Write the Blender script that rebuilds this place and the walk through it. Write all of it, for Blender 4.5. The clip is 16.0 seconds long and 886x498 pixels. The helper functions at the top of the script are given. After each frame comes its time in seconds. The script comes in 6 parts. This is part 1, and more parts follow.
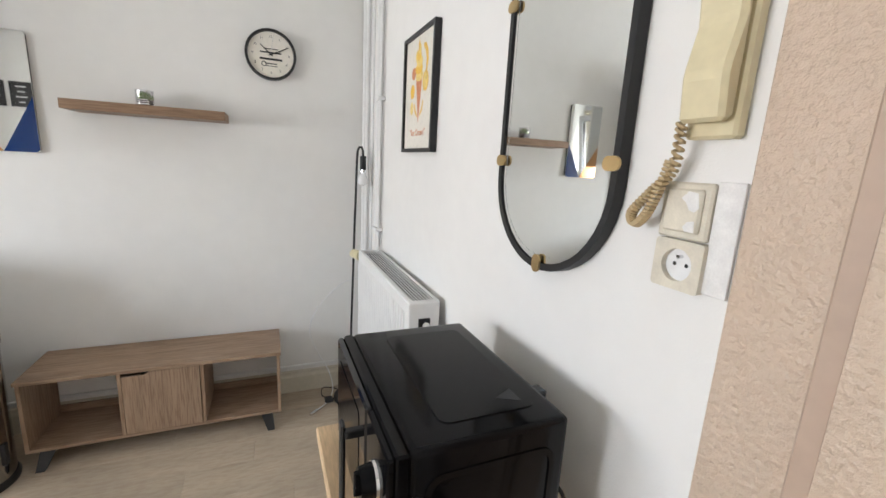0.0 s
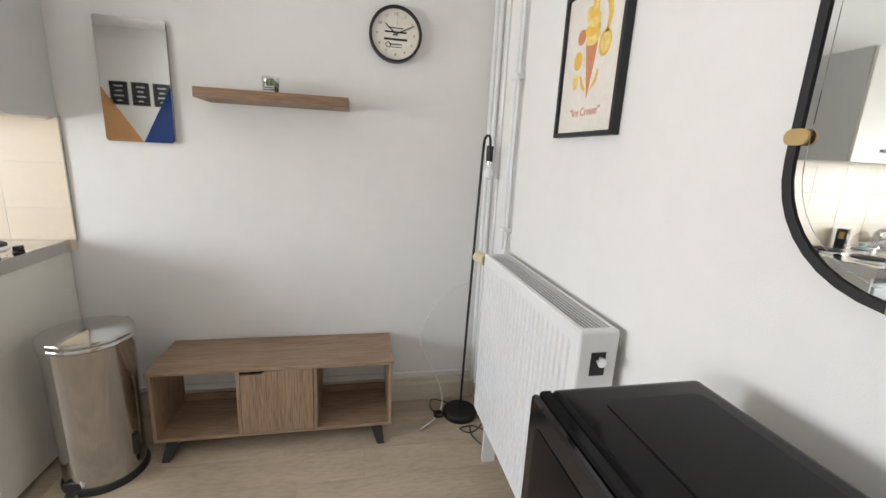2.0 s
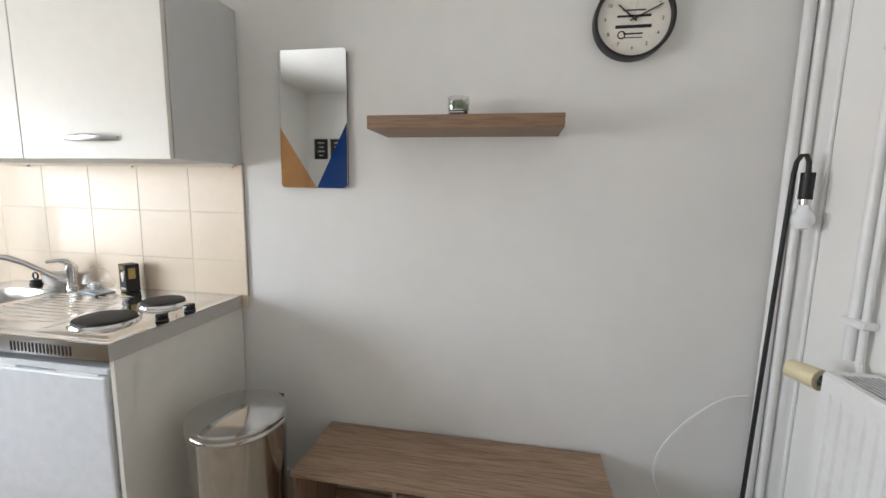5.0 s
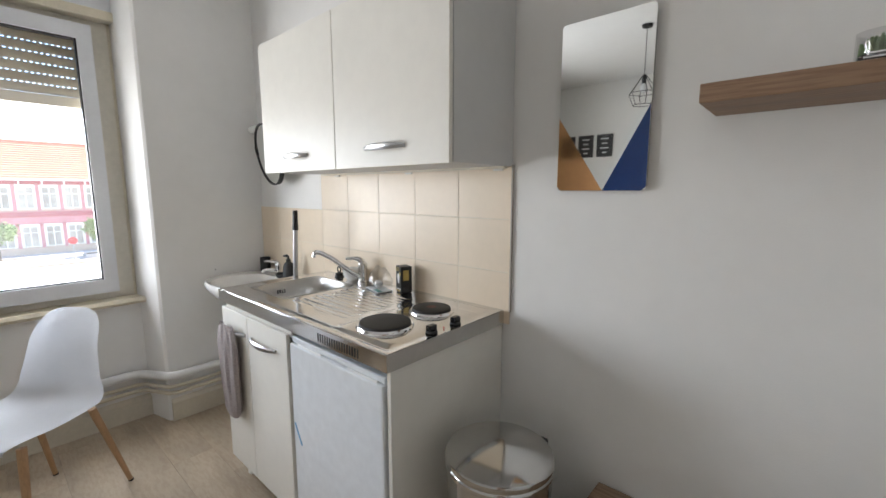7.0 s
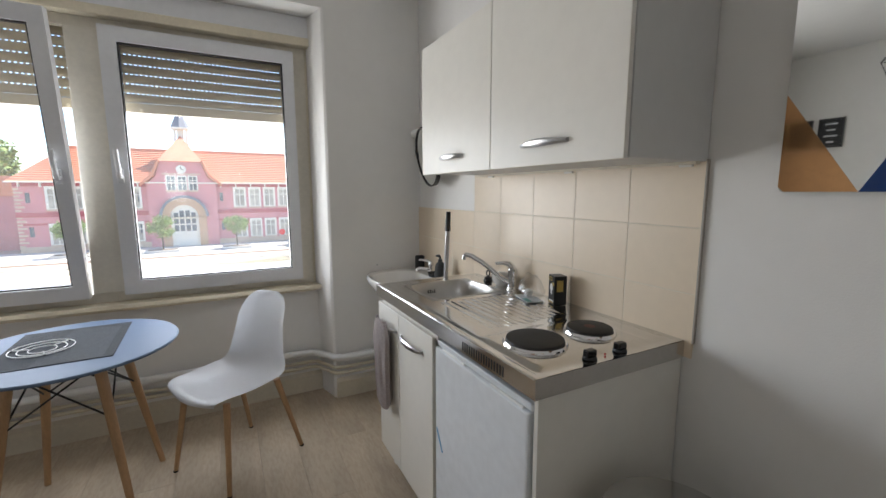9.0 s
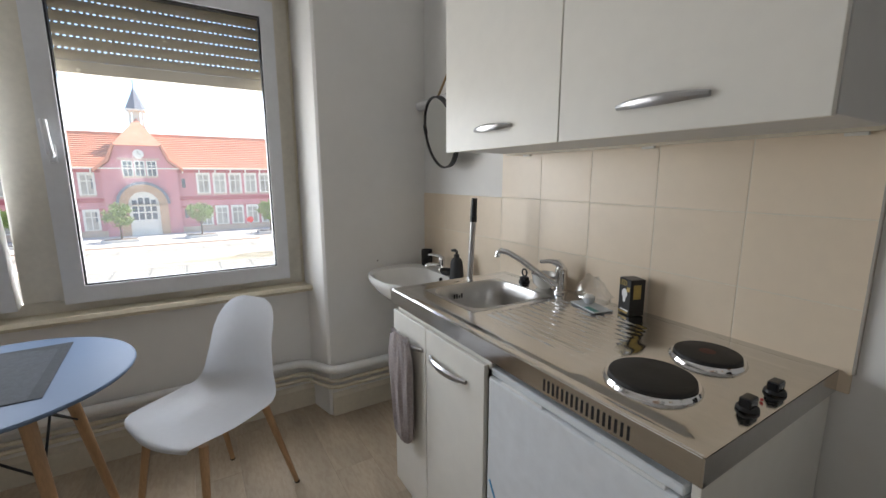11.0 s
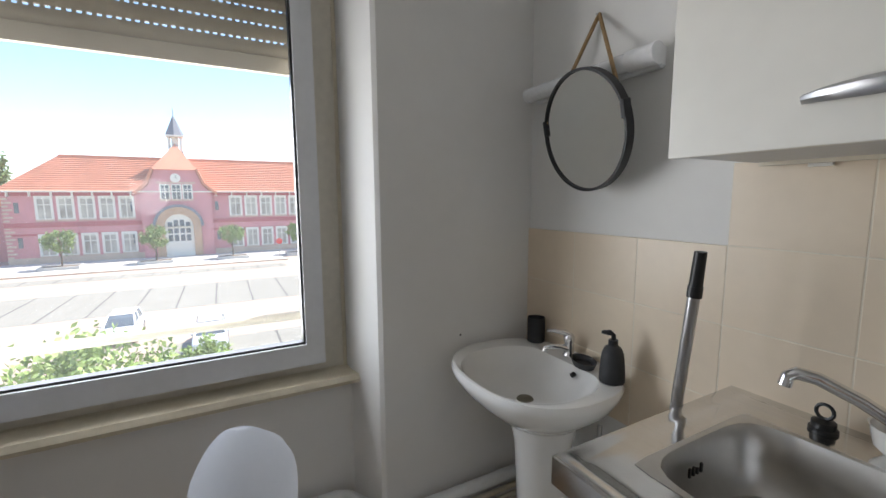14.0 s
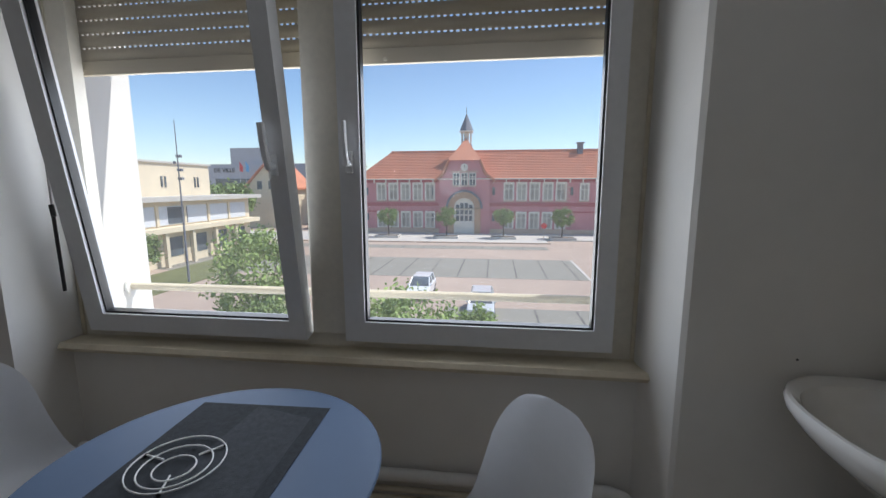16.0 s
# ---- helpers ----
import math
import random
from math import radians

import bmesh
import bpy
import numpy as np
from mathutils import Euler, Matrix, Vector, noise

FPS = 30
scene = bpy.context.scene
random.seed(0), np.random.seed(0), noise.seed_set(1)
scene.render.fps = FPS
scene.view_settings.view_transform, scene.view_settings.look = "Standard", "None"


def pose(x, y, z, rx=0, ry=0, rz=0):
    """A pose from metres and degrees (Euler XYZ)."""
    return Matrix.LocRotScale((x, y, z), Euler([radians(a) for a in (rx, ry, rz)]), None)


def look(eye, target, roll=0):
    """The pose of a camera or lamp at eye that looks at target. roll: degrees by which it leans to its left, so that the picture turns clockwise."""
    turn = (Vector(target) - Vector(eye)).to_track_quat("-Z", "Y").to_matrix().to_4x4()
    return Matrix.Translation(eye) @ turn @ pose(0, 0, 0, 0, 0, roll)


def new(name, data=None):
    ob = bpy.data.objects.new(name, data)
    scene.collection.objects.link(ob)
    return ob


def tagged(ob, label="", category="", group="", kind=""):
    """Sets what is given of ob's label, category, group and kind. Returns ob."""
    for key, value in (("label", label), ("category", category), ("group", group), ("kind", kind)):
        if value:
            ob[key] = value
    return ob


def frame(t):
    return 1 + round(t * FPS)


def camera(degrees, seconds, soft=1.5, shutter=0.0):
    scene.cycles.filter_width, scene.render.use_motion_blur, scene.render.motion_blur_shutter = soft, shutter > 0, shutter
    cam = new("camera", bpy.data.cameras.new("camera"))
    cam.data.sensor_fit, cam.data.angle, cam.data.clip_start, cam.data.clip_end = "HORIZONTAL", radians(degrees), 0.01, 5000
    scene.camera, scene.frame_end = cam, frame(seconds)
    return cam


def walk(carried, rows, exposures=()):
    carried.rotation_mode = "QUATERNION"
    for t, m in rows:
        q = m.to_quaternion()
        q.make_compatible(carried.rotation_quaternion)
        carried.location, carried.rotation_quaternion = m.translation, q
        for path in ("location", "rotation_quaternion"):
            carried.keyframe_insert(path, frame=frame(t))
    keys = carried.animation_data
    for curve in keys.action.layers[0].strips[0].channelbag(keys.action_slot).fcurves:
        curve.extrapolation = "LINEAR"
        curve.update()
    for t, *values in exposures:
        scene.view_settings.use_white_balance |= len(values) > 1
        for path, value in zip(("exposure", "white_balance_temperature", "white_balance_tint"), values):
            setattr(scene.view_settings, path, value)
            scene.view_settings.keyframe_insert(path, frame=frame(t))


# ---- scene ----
cam = camera(94.0, 16.0)
PATH = [
    (0, (1.527, 0.907, 1.461), (2.299, 2.707, 1.054), 3.1),
    (0.5, (1.485, 0.928, 1.429), (2.102, 2.761, 0.917), 3.1),
    (1, (1.445, 0.982, 1.411), (1.92, 2.836, 0.829), 2.7),
    (1.5, (1.419, 1.121, 1.409), (1.816, 3.006, 0.873), 2.5),
    (2, (1.391, 1.26, 1.422), (1.793, 3.168, 0.977), 2.9),
    (2.5, (1.358, 1.376, 1.427), (1.813, 3.288, 1.054), 2.8),
    (3, (1.282, 1.503, 1.438), (1.787, 3.412, 1.117), 1.9),
    (5.5, (1.182, 1.987, 1.398), (0.539, 3.862, 1.135), 0.8),
    (6, (1.069, 2.06, 1.413), (0.181, 3.831, 1.137), 0.5),
    (6.5, (0.984, 2.075, 1.414), (-0.124, 3.716, 1.133), 0.3),
    (7, (0.931, 2.121, 1.41), (-0.381, 3.603, 1.13), -0.0),
    (7.5, (0.9, 2.158, 1.416), (-0.599, 3.452, 1.137), -0.2),
    (8, (0.887, 2.161, 1.416), (-0.766, 3.255, 1.147), -0.2),
    (8.5, (0.866, 2.199, 1.415), (-0.893, 3.111, 1.144), 0.0),
    (11, (0.369, 2.178, 1.395), (-1.311, 3.207, 1.054), -0.1),
    (11.5, (0.183, 2.251, 1.403), (-1.481, 3.302, 1.053), 0.3),
    (12, (0.018, 2.283, 1.406), (-1.615, 3.394, 1.09), 0.7),
    (12.5, (-0.199, 2.245, 1.415), (-1.749, 3.478, 1.14), 0.3),
    (13, (-0.325, 2.229, 1.418), (-1.844, 3.504, 1.156), -0.3),
    (13.5, (-0.459, 2.275, 1.413), (-2.059, 3.451, 1.17), -0.4),
    (14, (-0.586, 2.335, 1.422), (-2.338, 3.27, 1.181), -0.4),
    (14.5, (-0.636, 2.339, 1.408), (-2.517, 2.973, 1.161), -0.2),
    (15, (-0.657, 2.31, 1.404), (-2.616, 2.617, 1.148), -0.1),
    (15.5, (-0.65, 2.261, 1.408), (-2.631, 2.26, 1.135), -0.0),
    (16, (-0.624, 2.222, 1.412), (-2.586, 1.971, 1.114), -0.1),
]
EXPOSURES = [(0.0, 3.0, 6450, 10), (1.5, 3.0, 6550, 10), (3.0, 2.88, 6550, 10), (5.5, 2.65, 6400, 10), (7.0, 2.3, 6400, 10), (8.5, 1.85, 6500, 10), (11.0, 1.65, 6500, 10), (12.5, 1.58, 6450, 10), (13.5, 1.5, 6350, 10), (14.5, 1.27, 6350, 10), (15.2, 0.8, 6300, 10), (16.0, 0.4, 6150, 10)]
walk(cam, [(t, look(eye, target, roll)) for t, eye, target, roll in PATH], EXPOSURES)

# ---------------------------------------------------------------- world, light
SUN_ELEV, SUN_TURN = radians(57), radians(-18.4)
world = bpy.data.worlds.new("sky")
scene.world = world
world.use_nodes = True
wn = world.node_tree
sky = wn.nodes.new("ShaderNodeTexSky")
sky.sky_type, sky.sun_disc, sky.sun_elevation, sky.sun_rotation = "NISHITA", False, SUN_ELEV, SUN_TURN
sky.dust_density, sky.ozone_density = 0.3, 2.6
wn.nodes["Background"].inputs["Strength"].default_value = 0.12
wn.links.new(sky.outputs[0], wn.nodes["Background"].inputs["Color"])
sun = new("sun", bpy.data.lights.new("sun", "SUN"))
sun.data.energy, sun.data.angle, sun.data.color = 3.6, radians(0.5), (1.0, 0.95, 0.86)
sun.matrix_world = look((-20, 60, 100), (0, 0, 0))
WINDOW_W = 15.5
glow = new("window_skylight", bpy.data.lights.new("window_skylight", "AREA"))
glow.data.shape, glow.data.size, glow.data.size_y = "RECTANGLE", 2.1, 1.0
glow.data.energy, glow.data.color = WINDOW_W, (0.96, 0.98, 1.01)
glow.matrix_world = look((-2.34, 1.6, 1.36), (0, 1.6, 1.36))

# ---------------------------------------------------------------- materials


def material(name, color, rough=0.5, metal=0.0, vary=0.06, scale=6.0, fine=0.04, bump=0.0, bscale=120.0, bdist=0.004, stretch=None, spec=0.5, dark=None, random_shift=0.0, coat=0.0):
    """Principled paint, stone, cloth or metal with broad and fine variation and relief."""
    m = bpy.data.materials.new(name)
    m.use_nodes = True
    nt = m.node_tree
    n, l = nt.nodes, nt.links
    p = n["Principled BSDF"]
    p.inputs["Roughness"].default_value, p.inputs["Metallic"].default_value = rough, metal
    p.inputs["Specular IOR Level"].default_value = spec
    p.inputs["Coat Weight"].default_value = coat
    co = n.new("ShaderNodeTexCoord")
    mp = n.new("ShaderNodeMapping")
    mp.inputs["Scale"].default_value = stretch or (1, 1, 1)
    l.new(co.outputs["Object"], mp.inputs["Vector"])
    a, b = n.new("ShaderNodeTexNoise"), n.new("ShaderNodeTexNoise")
    a.inputs["Scale"].default_value, b.inputs["Scale"].default_value = scale, scale * 9
    a.inputs["Detail"].default_value, b.inputs["Detail"].default_value = 4, 5
    vec = mp.outputs[0]
    if random_shift:
        info = n.new("ShaderNodeObjectInfo")
        mul = n.new("ShaderNodeVectorMath")
        mul.operation = "MULTIPLY_ADD"
        l.new(info.outputs["Random"], mul.inputs[0])
        mul.inputs[1].default_value = (37, 23, 11)
        l.new(mp.outputs[0], mul.inputs[2])
        vec = mul.outputs[0]
    for t in (a, b):
        l.new(vec, t.inputs["Vector"])
    r1, r2 = n.new("ShaderNodeMapRange"), n.new("ShaderNodeMapRange")
    r1.inputs["From Min"].default_value, r1.inputs["From Max"].default_value = 0.3, 0.7
    r2.inputs["From Min"].default_value, r2.inputs["From Max"].default_value = 0.3, 0.7
    r1.inputs["To Min"].default_value, r1.inputs["To Max"].default_value = 1 - vary, 1 + vary
    r2.inputs["To Min"].default_value, r2.inputs["To Max"].default_value = 1 - fine, 1 + fine
    l.new(a.outputs["Fac"], r1.inputs["Value"])
    l.new(b.outputs["Fac"], r2.inputs["Value"])
    mm = n.new("ShaderNodeMath")
    mm.operation = "MULTIPLY"
    l.new(r1.outputs[0], mm.inputs[0])
    l.new(r2.outputs[0], mm.inputs[1])
    fac = mm.outputs[0]
    if random_shift:
        r3 = n.new("ShaderNodeMapRange")
        r3.inputs["To Min"].default_value, r3.inputs["To Max"].default_value = 1 - random_shift, 1 + random_shift
        l.new(info.outputs["Random"], r3.inputs["Value"])
        m3 = n.new("ShaderNodeMath")
        m3.operation = "MULTIPLY"
        l.new(fac, m3.inputs[0])
        l.new(r3.outputs[0], m3.inputs[1])
        fac = m3.outputs[0]
    vm = n.new("ShaderNodeVectorMath")
    vm.operation = "SCALE"
    l.new(fac, vm.inputs["Scale"])
    if dark:
        mix = n.new("ShaderNodeMix")
        mix.data_type = "RGBA"
        mix.inputs["A"].default_value, mix.inputs["B"].default_value = (*color, 1), (*dark, 1)
        rr = n.new("ShaderNodeMapRange")
        rr.inputs["From Min"].default_value, rr.inputs["From Max"].default_value = 0.40, 0.62
        l.new(b.outputs["Fac"], rr.inputs["Value"])
        l.new(rr.outputs[0], mix.inputs["Factor"])
        l.new(mix.outputs["Result"], vm.inputs[0])
    else:
        vm.inputs[0].default_value = color
    l.new(vm.outputs[0], p.inputs["Base Color"])
    rv = n.new("ShaderNodeMapRange")
    rv.inputs["To Min"].default_value, rv.inputs["To Max"].default_value = max(0.02, rough * 0.85), min(1, rough * 1.15)
    l.new(a.outputs["Fac"], rv.inputs["Value"])
    l.new(rv.outputs[0], p.inputs["Roughness"])
    if bump:
        c = n.new("ShaderNodeTexNoise")
        c.inputs["Scale"].default_value, c.inputs["Detail"].default_value = bscale, 3
        l.new(vec, c.inputs["Vector"])
        bp = n.new("ShaderNodeBump")
        bp.inputs["Strength"].default_value, bp.inputs["Distance"].default_value = bump, bdist
        l.new(c.outputs["Fac"], bp.inputs["Height"])
        l.new(bp.outputs[0], p.inputs["Normal"])
    return m


def glass_sheet(name, gloss=0.018, tint=(1, 1, 1), haze=0.0):
    """Thin clear sheet; haze mixes in a translucent film that veils the view with glare."""
    m = bpy.data.materials.new(name)
    m.use_nodes = True
    n, l = m.node_tree.nodes, m.node_tree.links
    n.remove(n["Principled BSDF"])
    t, g, mx = n.new("ShaderNodeBsdfTransparent"), n.new("ShaderNodeBsdfGlossy"), n.new("ShaderNodeMixShader")
    t.inputs["Color"].default_value = (*tint, 1)
    g.inputs["Roughness"].default_value = 0.02
    mx.inputs[0].default_value = gloss
    l.new(t.outputs[0], mx.inputs[1])
    l.new(g.outputs[0], mx.inputs[2])
    out = mx.outputs[0]
    if haze:
        d, m2 = n.new("ShaderNodeBsdfTranslucent"), n.new("ShaderNodeMixShader")
        d.inputs["Color"].default_value = (0.86, 0.85, 0.83, 1)
        co, tx, mr = n.new("ShaderNodeTexCoord"), n.new("ShaderNodeTexNoise"), n.new("ShaderNodeMapRange")
        tx.inputs["Scale"].default_value, tx.inputs["Detail"].default_value = 2.5, 6
        mr.inputs["From Min"].default_value, mr.inputs["From Max"].default_value = 0.3, 0.7
        mr.inputs["To Min"].default_value, mr.inputs["To Max"].default_value = haze * 0.8, haze * 1.2
        l.new(co.outputs["Object"], tx.inputs["Vector"])
        l.new(tx.outputs["Fac"], mr.inputs["Value"])
        l.new(mr.outputs[0], m2.inputs[0])
        l.new(out, m2.inputs[1])
        l.new(d.outputs[0], m2.inputs[2])
        out = m2.outputs[0]
    l.new(out, n["Material Output"].inputs["Surface"])
    return m


PAINT = material("white_wall_paint", (0.80, 0.79, 0.765), 0.85, vary=0.025, scale=1.6, fine=0.012, bump=0.12, bscale=260)
CEIL = material("ceiling_paint", (0.84, 0.835, 0.82), 0.9, vary=0.02, scale=1.2, fine=0.01)
BEIGE_ROUGH = material("beige_textured_paint", (0.60, 0.47, 0.36), 0.36, vary=0.05, scale=3, fine=0.03, bump=1.0, bscale=95, bdist=0.006)
BROWN_TRIM = material("brown_door_paint", (0.42, 0.30, 0.22), 0.45, vary=0.06, scale=4)
SKIRT = material("cream_skirting_paint", (0.60, 0.55, 0.45), 0.5, vary=0.06, scale=5)
GLOSSW = material("white_gloss_paint", (0.78, 0.78, 0.77), 0.35, vary=0.03, scale=5, fine=0.02)
PVC = material("white_pvc", (0.72, 0.73, 0.75), 0.35, vary=0.03, scale=4, fine=0.02)
PVC_CREAM = material("creamed_pvc", (0.70, 0.66, 0.57), 0.4, vary=0.05, scale=5)
PVC_OLD = material("yellowed_pvc", (0.66, 0.60, 0.47), 0.45, vary=0.08, scale=7)
SHUTTER = material("beige_shutter_slat", (0.50, 0.44, 0.32), 0.5, vary=0.06, scale=5)
PLANK = material("pale_oak_laminate", (0.50, 0.415, 0.31), 0.5, vary=0.14, scale=1.6, fine=0.10, stretch=(1.3, 4.5, 1), bump=0.05, bscale=50, random_shift=0.06, spec=0.3, dark=(0.40, 0.32, 0.235))
OAK = material("sonoma_oak_board", (0.39, 0.27, 0.18), 0.5, vary=0.16, scale=1.0, fine=0.20, stretch=(1.0, 16, 16), dark=(0.205, 0.13, 0.082))
OAK_V = material("sonoma_oak_upright_grain", (0.39, 0.27, 0.18), 0.5, vary=0.16, scale=1.0, fine=0.20, stretch=(16, 16, 1.0), dark=(0.205, 0.13, 0.082))
SHELF_WOOD = material("brown_oak_veneer", (0.30, 0.19, 0.115), 0.5, vary=0.16, scale=1.0, fine=0.18, stretch=(1.0, 16, 16), dark=(0.18, 0.105, 0.06))
BEECH = material("beech_wood", (0.44, 0.27, 0.14), 0.45, vary=0.10, scale=4, fine=0.10, stretch=(6, 6, 1))
PINE = material("pale_pine_board", (0.62, 0.44, 0.26), 0.5, vary=0.10, scale=3, fine=0.12, stretch=(8, 1, 8))
BLACKP = material("black_plastic", (0.012, 0.012, 0.013), 0.4, vary=0.1)
BLACKG = material("black_gloss_enamel", (0.005, 0.005, 0.006), 0.11, vary=0.08, scale=3, spec=0.14)
BLACKGLASS = material("black_door_glass", (0.006, 0.006, 0.008), 0.04, vary=0.05)
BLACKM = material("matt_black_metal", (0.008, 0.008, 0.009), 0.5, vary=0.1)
IRON = material("cast_iron_plate", (0.018, 0.017, 0.016), 0.6, vary=0.15, scale=20, bump=0.2, bscale=200)
STEEL = material("brushed_steel", (0.66, 0.65, 0.63), 0.13, 1.0, vary=0.03, scale=5, fine=0.03, stretch=(1, 12, 12))
STEEL_BIN = material("polished_bin_steel", (0.50, 0.495, 0.48), 0.1, 1.0, vary=0.03, scale=3, fine=0.02)
STEEL_BOWL = material("satin_sink_steel", (0.55, 0.54, 0.52), 0.36, 1.0, vary=0.03, scale=5, fine=0.03)
SHADE_STRIP = material("casing_shade_beige", (0.47, 0.35, 0.27), 0.5, vary=0.06, scale=4)
CHROME = material("chrome", (0.75, 0.75, 0.76), 0.07, 1.0, vary=0.02)
SATIN = material("satin_aluminium", (0.50, 0.50, 0.51), 0.32, 1.0, vary=0.04)
BRASS = material("satin_brass", (0.55, 0.40, 0.20), 0.35, 1.0, vary=0.05)
TARNISH = material("tarnished_drain_metal", (0.24, 0.22, 0.17), 0.4, 0.8, vary=0.15, scale=40)
WHITEL = material("white_laminate", (0.78, 0.76, 0.70), 0.4, vary=0.025, scale=2.5, fine=0.015)
GREYL = material("grey_laminate_side", (0.62, 0.62, 0.61), 0.45, vary=0.025, scale=2.5, fine=0.015)
FRIDGE = material("white_fridge_enamel", (0.74, 0.77, 0.80), 0.3, vary=0.02, scale=3)
TILE = material("cream_wall_tile", (0.77, 0.65, 0.50), 0.34, vary=0.03, scale=3, fine=0.015, random_shift=0.03)
GROUT = material("pale_grout", (0.76, 0.69, 0.57), 0.9, vary=0.05, scale=20)
CERAMIC = material("white_ceramic", (0.80, 0.79, 0.76), 0.1, vary=0.02, scale=3, fine=0.01, coat=0.5)
CHAIRP = material("white_chair_shell", (0.80, 0.81, 0.83), 0.38, vary=0.02, scale=4, fine=0.01)
TABLET = material("blue_grey_tabletop", (0.125, 0.18, 0.28), 0.55, vary=0.02, scale=3, fine=0.01, spec=0.25)
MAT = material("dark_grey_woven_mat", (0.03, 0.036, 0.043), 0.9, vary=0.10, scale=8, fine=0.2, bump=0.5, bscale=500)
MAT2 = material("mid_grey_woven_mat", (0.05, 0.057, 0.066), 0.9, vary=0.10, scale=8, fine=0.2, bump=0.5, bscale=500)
TOWEL = material("taupe_towel", (0.36, 0.315, 0.31), 0.95, vary=0.10, scale=14, fine=0.15, bump=0.8, bscale=420)
IVORY = material("ivory_intercom_plastic", (0.70, 0.62, 0.40), 0.4, vary=0.04, scale=6)
CORD = material("tan_coiled_cord", (0.48, 0.36, 0.20), 0.5, vary=0.06)
SWITCH = material("worn_cream_switch", (0.68, 0.63, 0.52), 0.4, vary=0.10, scale=30)
SWITCHW = material("flaked_white_paint", (0.76, 0.75, 0.73), 0.5, vary=0.08, scale=40)
SOAP = material("charcoal_rubber", (0.025, 0.026, 0.028), 0.6, vary=0.08)
ROPE = material("jute_rope", (0.36, 0.24, 0.12), 0.9, vary=0.15, scale=60, bump=0.8, bscale=300)
BLUE = material("blue_mirror_paint", (0.005, 0.035, 0.16), 0.08, vary=0.03)
COPPER = material("copper_mirror_paint", (0.75, 0.42, 0.20), 0.08, 1.0, vary=0.02)
MIRROR = material("silver_mirror", (0.86, 0.88, 0.87), 0.015, 1.0, vary=0.004, fine=0.003)
PAPER = material("cream_poster_paper", (0.78, 0.74, 0.66), 0.6, vary=0.02)
YELLOW = material("lemon_yellow_print", (0.80, 0.50, 0.07), 0.6, vary=0.12, scale=40)
CREAMY = material("pale_yellow_print", (0.82, 0.62, 0.20), 0.6, vary=0.15, scale=50)
CONE = material("cone_orange_print", (0.62, 0.24, 0.11), 0.6, vary=0.15, scale=60)
BULB = material("white_bulb_glass", (0.82, 0.83, 0.84), 0.15, vary=0.01)
LEAFP = material("succulent_green", (0.10, 0.19, 0.045), 0.6, vary=0.3, scale=60)
GOLD = material("gold_carton_print", (0.50, 0.36, 0.10), 0.4, vary=0.1, scale=30)
CARD = material("pale_grey_card", (0.55, 0.58, 0.60), 0.5, vary=0.06, scale=20)
WHITE = material("plain_white_print", (0.78, 0.78, 0.78), 0.6, vary=0.02)
BLUETAPE = material("blue_tape", (0.10, 0.35, 0.62), 0.4, vary=0.05)
RED = material("red_enamel", (0.55, 0.04, 0.04), 0.4, vary=0.05)
PANE = glass_sheet("picture_glass")
# haze lays veiling glare over the view outside
WINGLASS = glass_sheet("hazy_window_glass", haze=0.014)
BAGM = glass_sheet("clear_plastic_bag", 0.12, (0.93, 0.93, 0.93))
RENDER_W = material("white_masonry_render", (0.78, 0.77, 0.74), 0.9, vary=0.04, scale=3, bump=0.3, bscale=60)

# outside
ASPHALT = material("pink_tan_asphalt", (0.40, 0.31, 0.25), 0.95, vary=0.07, scale=0.25, fine=0.05)
PAVER = material("grey_green_pavers", (0.25, 0.235, 0.20), 0.95, vary=0.07, scale=0.5, fine=0.10)
JOINT = material("dark_paver_joint", (0.13, 0.12, 0.11), 0.95, vary=0.08)
KERB = material("pale_kerb_stone", (0.50, 0.47, 0.43), 0.9, vary=0.08, scale=0.6)
PINKB = material("pink_red_brick", (0.52, 0.235, 0.245), 0.9, vary=0.08, scale=0.5, fine=0.08)
PINKD = material("dark_red_brick_band", (0.38, 0.11, 0.12), 0.9, vary=0.10, scale=0.6)
STONE = material("buff_stone_trim", (0.52, 0.40, 0.31), 0.85, vary=0.08, scale=0.8)
ROOFT = material("orange_clay_tile", (0.56, 0.24, 0.15), 0.85, vary=0.10, scale=0.4, fine=0.10, random_shift=0.05)
SLATE = material("grey_slate", (0.16, 0.17, 0.20), 0.6, vary=0.10)
WINF = material("cream_sash_paint", (0.68, 0.65, 0.58), 0.6, vary=0.04)
BLINDP = material("drawn_cream_blind_behind_glass", (0.36, 0.33, 0.28), 0.3, vary=0.35, scale=0.5)
WGL = material("far_window_glass", (0.10, 0.12, 0.14), 0.12, vary=0.3, scale=0.7)
LEAF = material("tree_leaf", (0.19, 0.26, 0.08), 0.7, vary=0.35, scale=1.2, fine=0.2)
LEAF2 = material("light_tree_leaf", (0.26, 0.35, 0.10), 0.7, vary=0.35, scale=1.6, fine=0.2)
BARK = material("tree_bark", (0.13, 0.095, 0.065), 0.9, vary=0.2, scale=6)
BEIGEB = material("beige_concrete_block", (0.70, 0.60, 0.44), 0.9, vary=0.05, scale=0.4)
GREYB = material("grey_cladding", (0.42, 0.44, 0.47), 0.8, vary=0.05, scale=0.3)
CARW = material("white_car_paint", (0.75, 0.76, 0.78), 0.25, vary=0.02, coat=0.6)
CARS = material("silver_car_paint", (0.66, 0.67, 0.68), 0.3, 0.15, vary=0.02, coat=0.6)
CARD_ = material("dark_car_paint", (0.03, 0.035, 0.045), 0.25, vary=0.02, coat=0.6)
